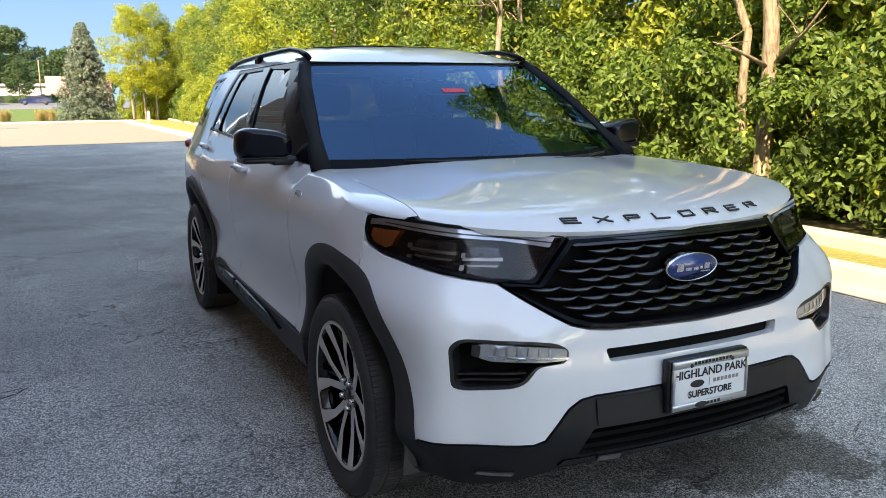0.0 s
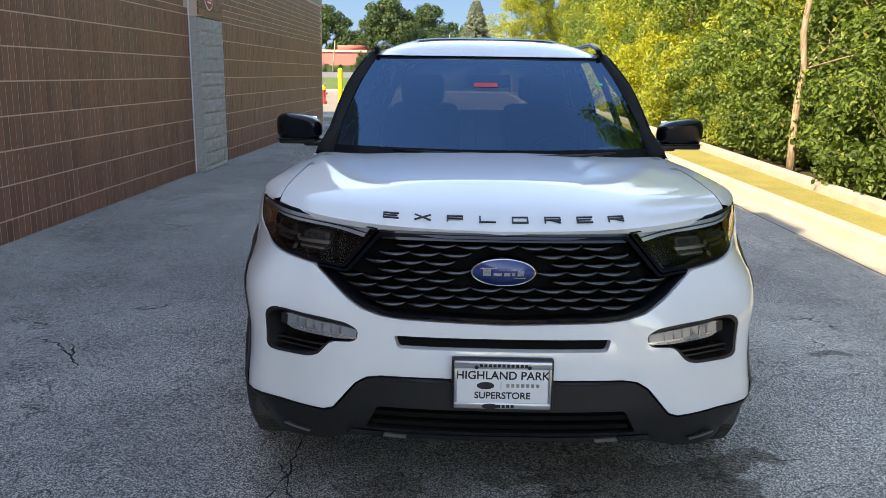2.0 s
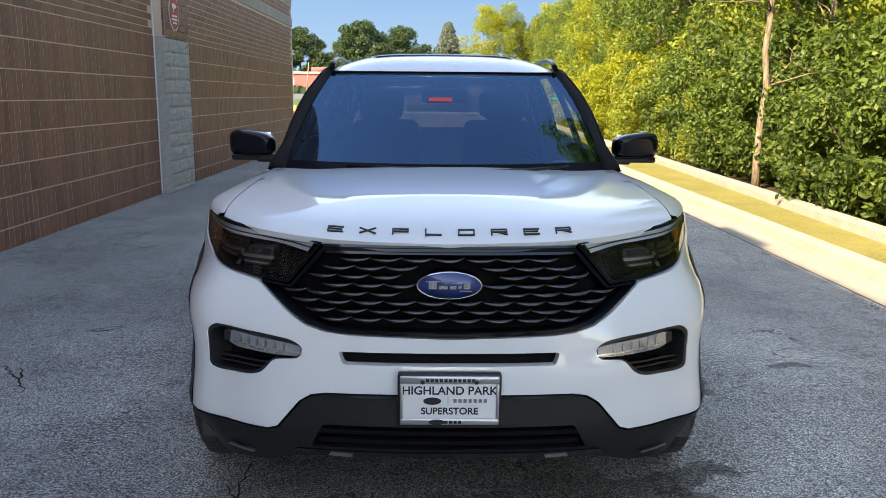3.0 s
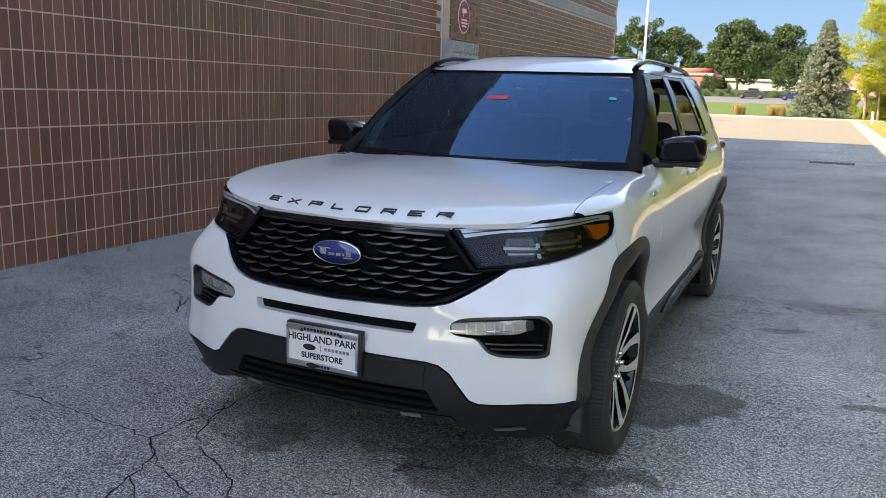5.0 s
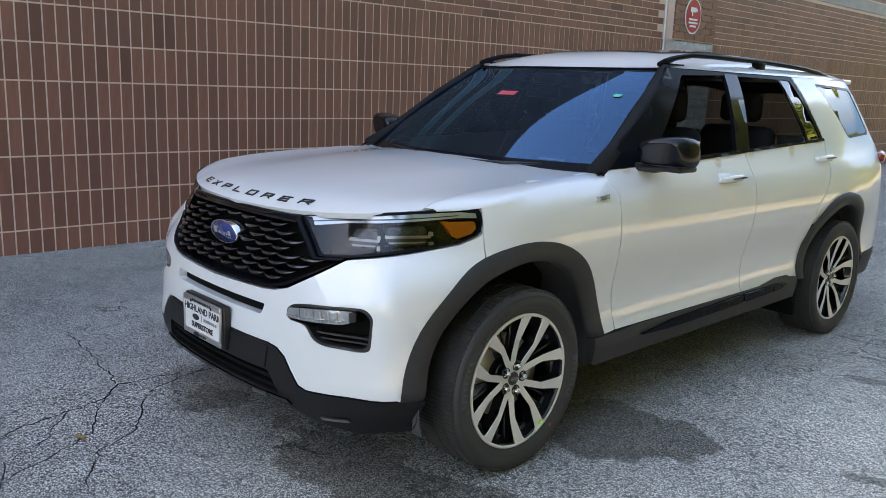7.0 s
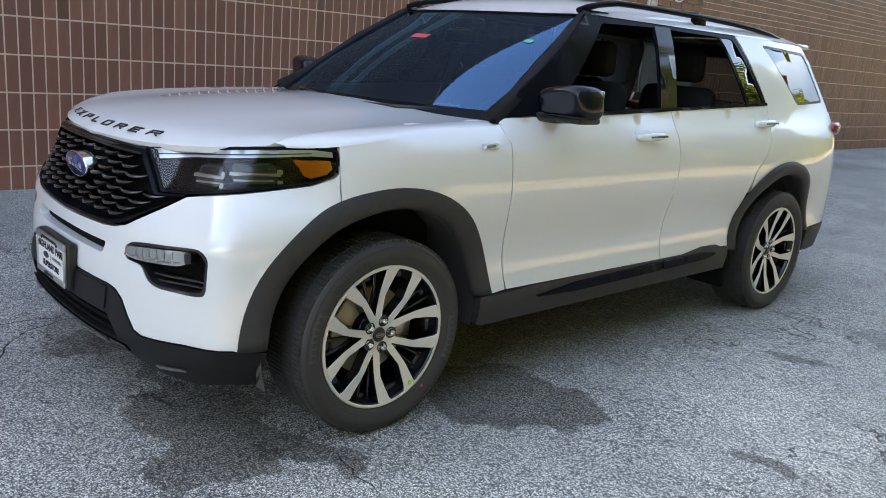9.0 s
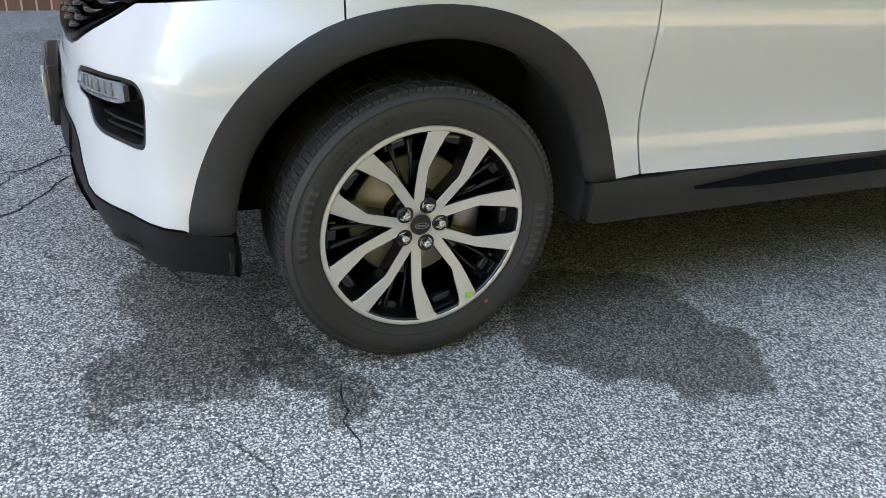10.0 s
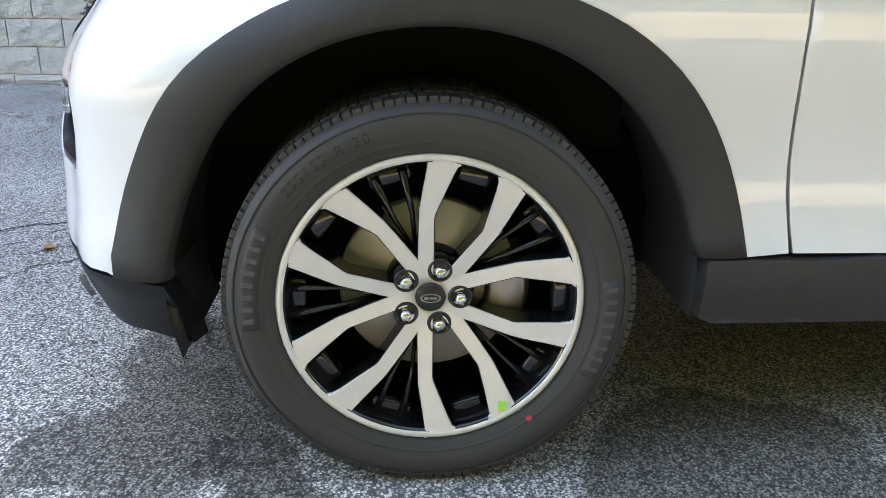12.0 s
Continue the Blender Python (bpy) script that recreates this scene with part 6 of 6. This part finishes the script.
def bare_tree(x, y, base_r, lean, h, seed, label):
    """A slender pale trunk with dead twigs and a thin crown above the view."""
    r = random.Random(seed)
    ob = thing("slender_tree", label, "tree", "", (x, y, .1))
    bm = bmesh.new()
    n = 12
    pts = [Vector((lean[0] * (i / n) ** 1.2 * h + r.gauss(0, base_r * .5) * min(i, 3) / 3, lean[1] * (i / n) * h + r.gauss(0, base_r * .5) * min(i, 3) / 3, h * i / n - .05)) for i in range(n + 1)]
    tube(pts, [base_r * (1.25 if i == 0 else 1 - .6 * i / n) for i in range(n + 1)], 10, bm)
    part("trunk", bm, M_BARK, ob, "pale tan bark")
    for k in range(11):
        t = r.uniform(.22, .95)
        p = pts[int(t * n)]
        a = r.uniform(0, math.tau)
        d = Vector((math.cos(a), math.sin(a), r.uniform(-.05, .8)))
        q = p + d * r.uniform(.4, 1.1)
        own = tube([p, p.lerp(q, .5) + Vector((r.gauss(0, .07), r.gauss(0, .07), .06)), q], [base_r * .26, base_r * .16, .004], 6)
        for _ in range(4):
            s = p.lerp(q, r.uniform(.4, .95))
            e = s + Vector((r.gauss(0, .25), r.gauss(0, .25), r.uniform(-.05, .35)))
            tube([s, e], [.008, .002], 5, own)
        part("branch", own, M_BARK, ob)
    cs = [(pts[-1].x + r.gauss(0, .8), pts[-1].y + r.gauss(0, .8), h + r.uniform(-1.2, 1), 1.0) for _ in range(26)]
    part("crown", leaves_mesh("crown", cs, .45, 4200, .075, M_LEAF_LIME, seed), M_LEAF_LIME, ob)
    return ob


bare_tree(4.90, 9.0, .058, (.0, .01), 6.4, 3, "slender tan-barked tree with bare twigs behind the edging")
bare_tree(5.20, 3.75, .105, (-.03, -.02), 6.6, 8, "leaning pale-barked tree with dead branches in the thicket")
bare_tree(5.38, 4.15, .06, (-.09, .05), 6.2, 15, "thin leaning tree beside a thicker pale trunk")

ob = spruce(5)
ob.location = (1.15, 66, rise(66))

# ---- the far end ----
post = thing("bollard", "bright yellow steel bollard by the building's corner", "bollard", "yellow bollards", (-5.62, 34.3, 0))
part("tube", lathe([(.0, 1.70), (.06, 1.695), (.105, 1.655), (.110, 1.62), (.110, -.05)], 20, "z"), M_YELLOW, post)
copy_thing(post, pose(-7.25, 36.4, 0))
pole = thing("light_pole", "tall white steel lot light on a concrete base", "light pole", "", (-8.95, 48.2, 0))
part("base", lathe([(.0, .78), (.31, .78), (.34, .74), (.34, -.2)], 20, "z"), M_POST, pole, "grey concrete footing")
part("mast", tube([(0, 0, .7), (0, 0, 9)], [.085, .06], 14), M_WHITEPAINT, pole, "white steel mast")
part("lamp_head", box(-.2, .2, -.1, .75, 8.9, 9.05, .03), M_WHITEPAINT, pole)
hyd = thing("fire_hydrant", "red fire hydrant with a yellow bonnet by the parking lot", "hydrant", "", (-6.7, 36.0, 0))
part("barrel", lathe([(.0, .68), (.13, .68), (.135, .63), (.115, .60), (.115, .17), (.17, .15), (.17, 0)], 18, "z"), M_SIGNRED, hyd)
part("bonnet", lathe([(.0, .90), (.035, .90), (.04, .84), (.11, .80), (.14, .69), (.14, .675)], 18, "z"), M_YELLOW, hyd, "yellow bonnet")
for s in (-1, 1):
    part("nozzle", tube([(s * .10, 0, .50), (s * .20, 0, .50)], .055, 12), M_SIGNRED, hyd)
solid("marker_post", box(4.18, 4.32, 53.9, 54.04, .1, .85, .02), M_WHITEPAINT, "short white marker post on the grass strip", "post")
drain = thing("drain_cover", "dark iron drain grate set in the asphalt", "drain", "", (1.86, 18.4, 0))
part("frame", box(-.5, .5, -.35, .35, -.02, .004), M_DARKVAR, drain, flat=True)
for i in range(8):
    part("bar", box(-.45 + i * .12, -.40 + i * .12, -.3, .3, .004, .009), M_TRIM, drain, flat=True)


def reed(x, y):
    r = np.random.RandomState(int(abs(x) * 100) % 1000)
    n = 700
    a, q = r.uniform(0, math.tau, n), r.uniform(0, .22, n)
    base = np.stack([np.cos(a) * q, np.sin(a) * q, np.zeros(n)], 1)
    tip = base * [2.2, 2.2, 1] + np.stack([r.normal(0, .06, n), r.normal(0, .06, n), r.uniform(.6, 1.05, n)], 1)
    side = np.stack([-np.sin(a), np.cos(a), np.zeros(n)], 1) * .012
    v = np.stack([base - side, base + side, tip], 1).reshape(-1, 3)
    me = bpy.data.meshes.new("blades")
    me.from_pydata(v.tolist(), [], (np.arange(n)[:, None] * 3 + np.arange(3)).tolist())
    me.materials.append(M_REED)
    ob = new("grass_clump", me)
    ob.location = (x, y, rise(y) + .05)
    return tagged(ob, "clump of tall straw-coloured ornamental grass on the lawn", "ornamental grass", "clumps on the lawn")


for x, y in ((-4.75, 64.4), (-4.40, 64.6), (-2.25, 64.3), (-1.85, 64.5), (-1.45, 64.4), (-8.9, 64.4), (-8.5, 64.6), (-13.2, 64.4), (-12.8, 64.6)):
    reed(x, y)


def hedge():
    r = random.Random(2)
    cs = [(x + r.uniform(-.4, .4), 146.2 + r.uniform(-.5, .5), rise(146) + r.uniform(.1, 1.25), 1.0) for x in np.arange(-70, 6, .3)]
    return tagged(new("hedge", leaves_mesh("hedge", cs, .45, 24000, .13, M_LEAF_FAR, 9)), "long clipped dark green hedge beyond the far street", "hedge", "", "stuff")


hedge()
solid("hedge_core", box(-70, 6, 145.8, 146.6, 1.4, 2.75, .1), M_LEAF_FAR, "dark inside of the long clipped hedge", "hedge", "stuff")


def far_house(name, x0, x1, y, depth, h, wall, roof_m, label, openings, eave=.4):
    ob = thing(name, label, "building", "", (0, y, rise(y)))
    part("wall", box(x0, x1, 0, depth, -.2, h), wall, ob, flat=True)
    part("roof", box(x0 - eave, x1 + eave, -eave, depth + eave, h, h + .45, .05), roof_m, ob, flat=True)
    for a, b, z0, z1, m in openings:
        w = part("window", box(a - .08, b + .08, -.05, .0, z0 - .08, z1 + .08), M_WHITEPAINT, ob, flat=True)
        part("pane", box(a, b, -.07, -.051, z0, z1), m, w, flat=True)
    return ob


brick = far_house("brick_building", -52, -18.2, 155, 14, 3.7, M_REDBRICK, M_ROOFPINK, "low red brick building with a pale pink roof edge",
                  [(-36.0, -33.0, .5, 2.7, M_DARKPANE), (-29.8, -27.0, .2, 2.9, M_PALEWALL), (-43, -40.5, .5, 2.7, M_DARKPANE)], .3)
part("gable", slab([(-23.6, 0), (-18.3, 0), (-18.3, 13), (-23.6, 13)], 4.15, 5.0, .05), M_REDBRICK, brick, "raised brick end of the roof")
far_house("pale_building", -16.6, 6, 166, 10, 3.0, M_PALEWALL, M_PALEWALL, "long low pale building behind trees",
          [(-12.6, -10.6, .3, 1.7, M_DARKPANE), (2, 4, .5, 1.6, M_DARKPANE)])
far_house("pink_building", -1.4, 9, 152, 10, 4.0, M_ROOFPINK, M_ROOFPINK, "plain pink brick building behind the spruce", [(4, 6, .5, 1.8, M_DARKPANE)], .05)


def far_car(x, y, m, label):
    """A parked car a long way off."""
    ob = thing("parked_car", label, "car", "cars on the far street", (x, y, rise(y) + .03))
    prof = [(-2.2, .35), (-2.25, .65), (-2.0, .85), (-1.2, .95), (-.6, 1.38), (.9, 1.42), (1.7, 1.0), (2.15, .92), (2.25, .6), (2.2, .35)]
    bm = bmesh.new()
    f = bm.faces.new([bm.verts.new((px, -.85, pz)) for px, pz in prof])
    up = bmesh.ops.extrude_face_region(bm, geom=[f])
    bmesh.ops.translate(bm, verts=[v for v in up["geom"] if isinstance(v, bmesh.types.BMVert)], vec=(0, 1.7, 0))
    bmesh.ops.recalc_face_normals(bm, faces=bm.faces[:])
    part("body", bm, m, ob, flat=True)
    part("side_glass", box(-.75, 1.0, -.857, .857, .98, 1.32, .02), M_DARKPANE, ob)
    for wx in (-1.4, 1.4):
        for wy in (-.8, .8):
            part("wheel", tube([(wx, wy - .1, .32), (wx, wy + .1, .32)], .32, 16), M_RUBBER, ob)
    return ob


M_BLUECAR = plain("dark_blue_car_paint", (.012, .018, .075), .2, coat=.8)
far_car(-3.0, 134, M_BLUECAR, "dark blue car on the far street")
far_car(-9.6, 138, M_DARKCAR, "dark car on the far street")

# place, height, half width, bare stem below the crown
for i, (x, y, h, w, low) in enumerate(((-13.4, 152, 12.6, 6.4, 3.2), (-6.6, 186, 14.6, 6.4, 4.5), (-11.5, 178, 8.0, 7.0, 1.0), (-3.5, 178, 7.4, 6.0, 1.0), (1.5, 182, 9.6, 5.0, 2), (-23.5, 186, 8.4, 6.0, 1.0), (-31, 188, 14.2, 7, 2),
                                       (-39, 186, 15.2, 8, 1.5), (-48, 184, 14.6, 8, 1.5), (-58, 186, 15.5, 8, 2))):
    t = tree(70 + i, M_LEAF_FAR, h, w, low, 12000, .30, "broad dark green tree beyond the far street", M_BARK_DARK, "far_tree", .26, 1.5, "trees beyond the street")
    t.location = (x, y, rise(y))
t = tree(90, M_LEAF_FAR, 6.4, 2.1, 1.6, 4200, .16, "young green street tree before the clipped hedge", M_BARK_DARK, "street_tree", .07, .6)
t.location = (-5.1, 141, rise(141))
t = tree(91, M_LEAF_FAR, 3.2, 2.0, 1.0, 3000, .16, "small rounded green tree at the brick building", M_BARK_DARK, "street_tree", .07, .6)
t.location = (-17.6, 150, rise(150))
cs = [(x + rr.uniform(-1.5, 1.5), 228 + rr.uniform(-4, 4), rise(228) + rr.uniform(.5, 6.5), 1.0) for x in np.arange(-190, 150, 1.2)]
tagged(new("far_woods", leaves_mesh("far_woods", cs, 2.2, 26000, .5, M_LEAF_DARK, 77)), "distant dark green belt of trees", "trees", "", "stuff")
for x, y, h, lean in ((-22.6, 142, 5.6, .5), (-31, 150, 7.4, .1), (-2.2, 160, 7.4, 0)):
    wire = thing("utility_pole", "thin grey utility pole beside the far street", "utility pole", "", (x, y, rise(y)))
    part("mast", tube([(0, 0, -.2), (lean, 0, h)], [.13, .09], 8), M_BARK, wire)


# ---- the bricks of the wall nearest to the car, each by itself ----
brick_mesh = boxes_mesh("brick", [(-.0045, 0, 0, .088, 0, .287)], tile_material("brown_glazed_brick_single", (.135, .053, .036), (.255, .098, .065), True))
for y, z in near:
    ob = new("brick", brick_mesh)
    ob.parent = bpy.data.objects["wall_1"]
    ob.location = (WALL_X + rng.uniform(-.0015, .0015), y + .006, z + .0065)
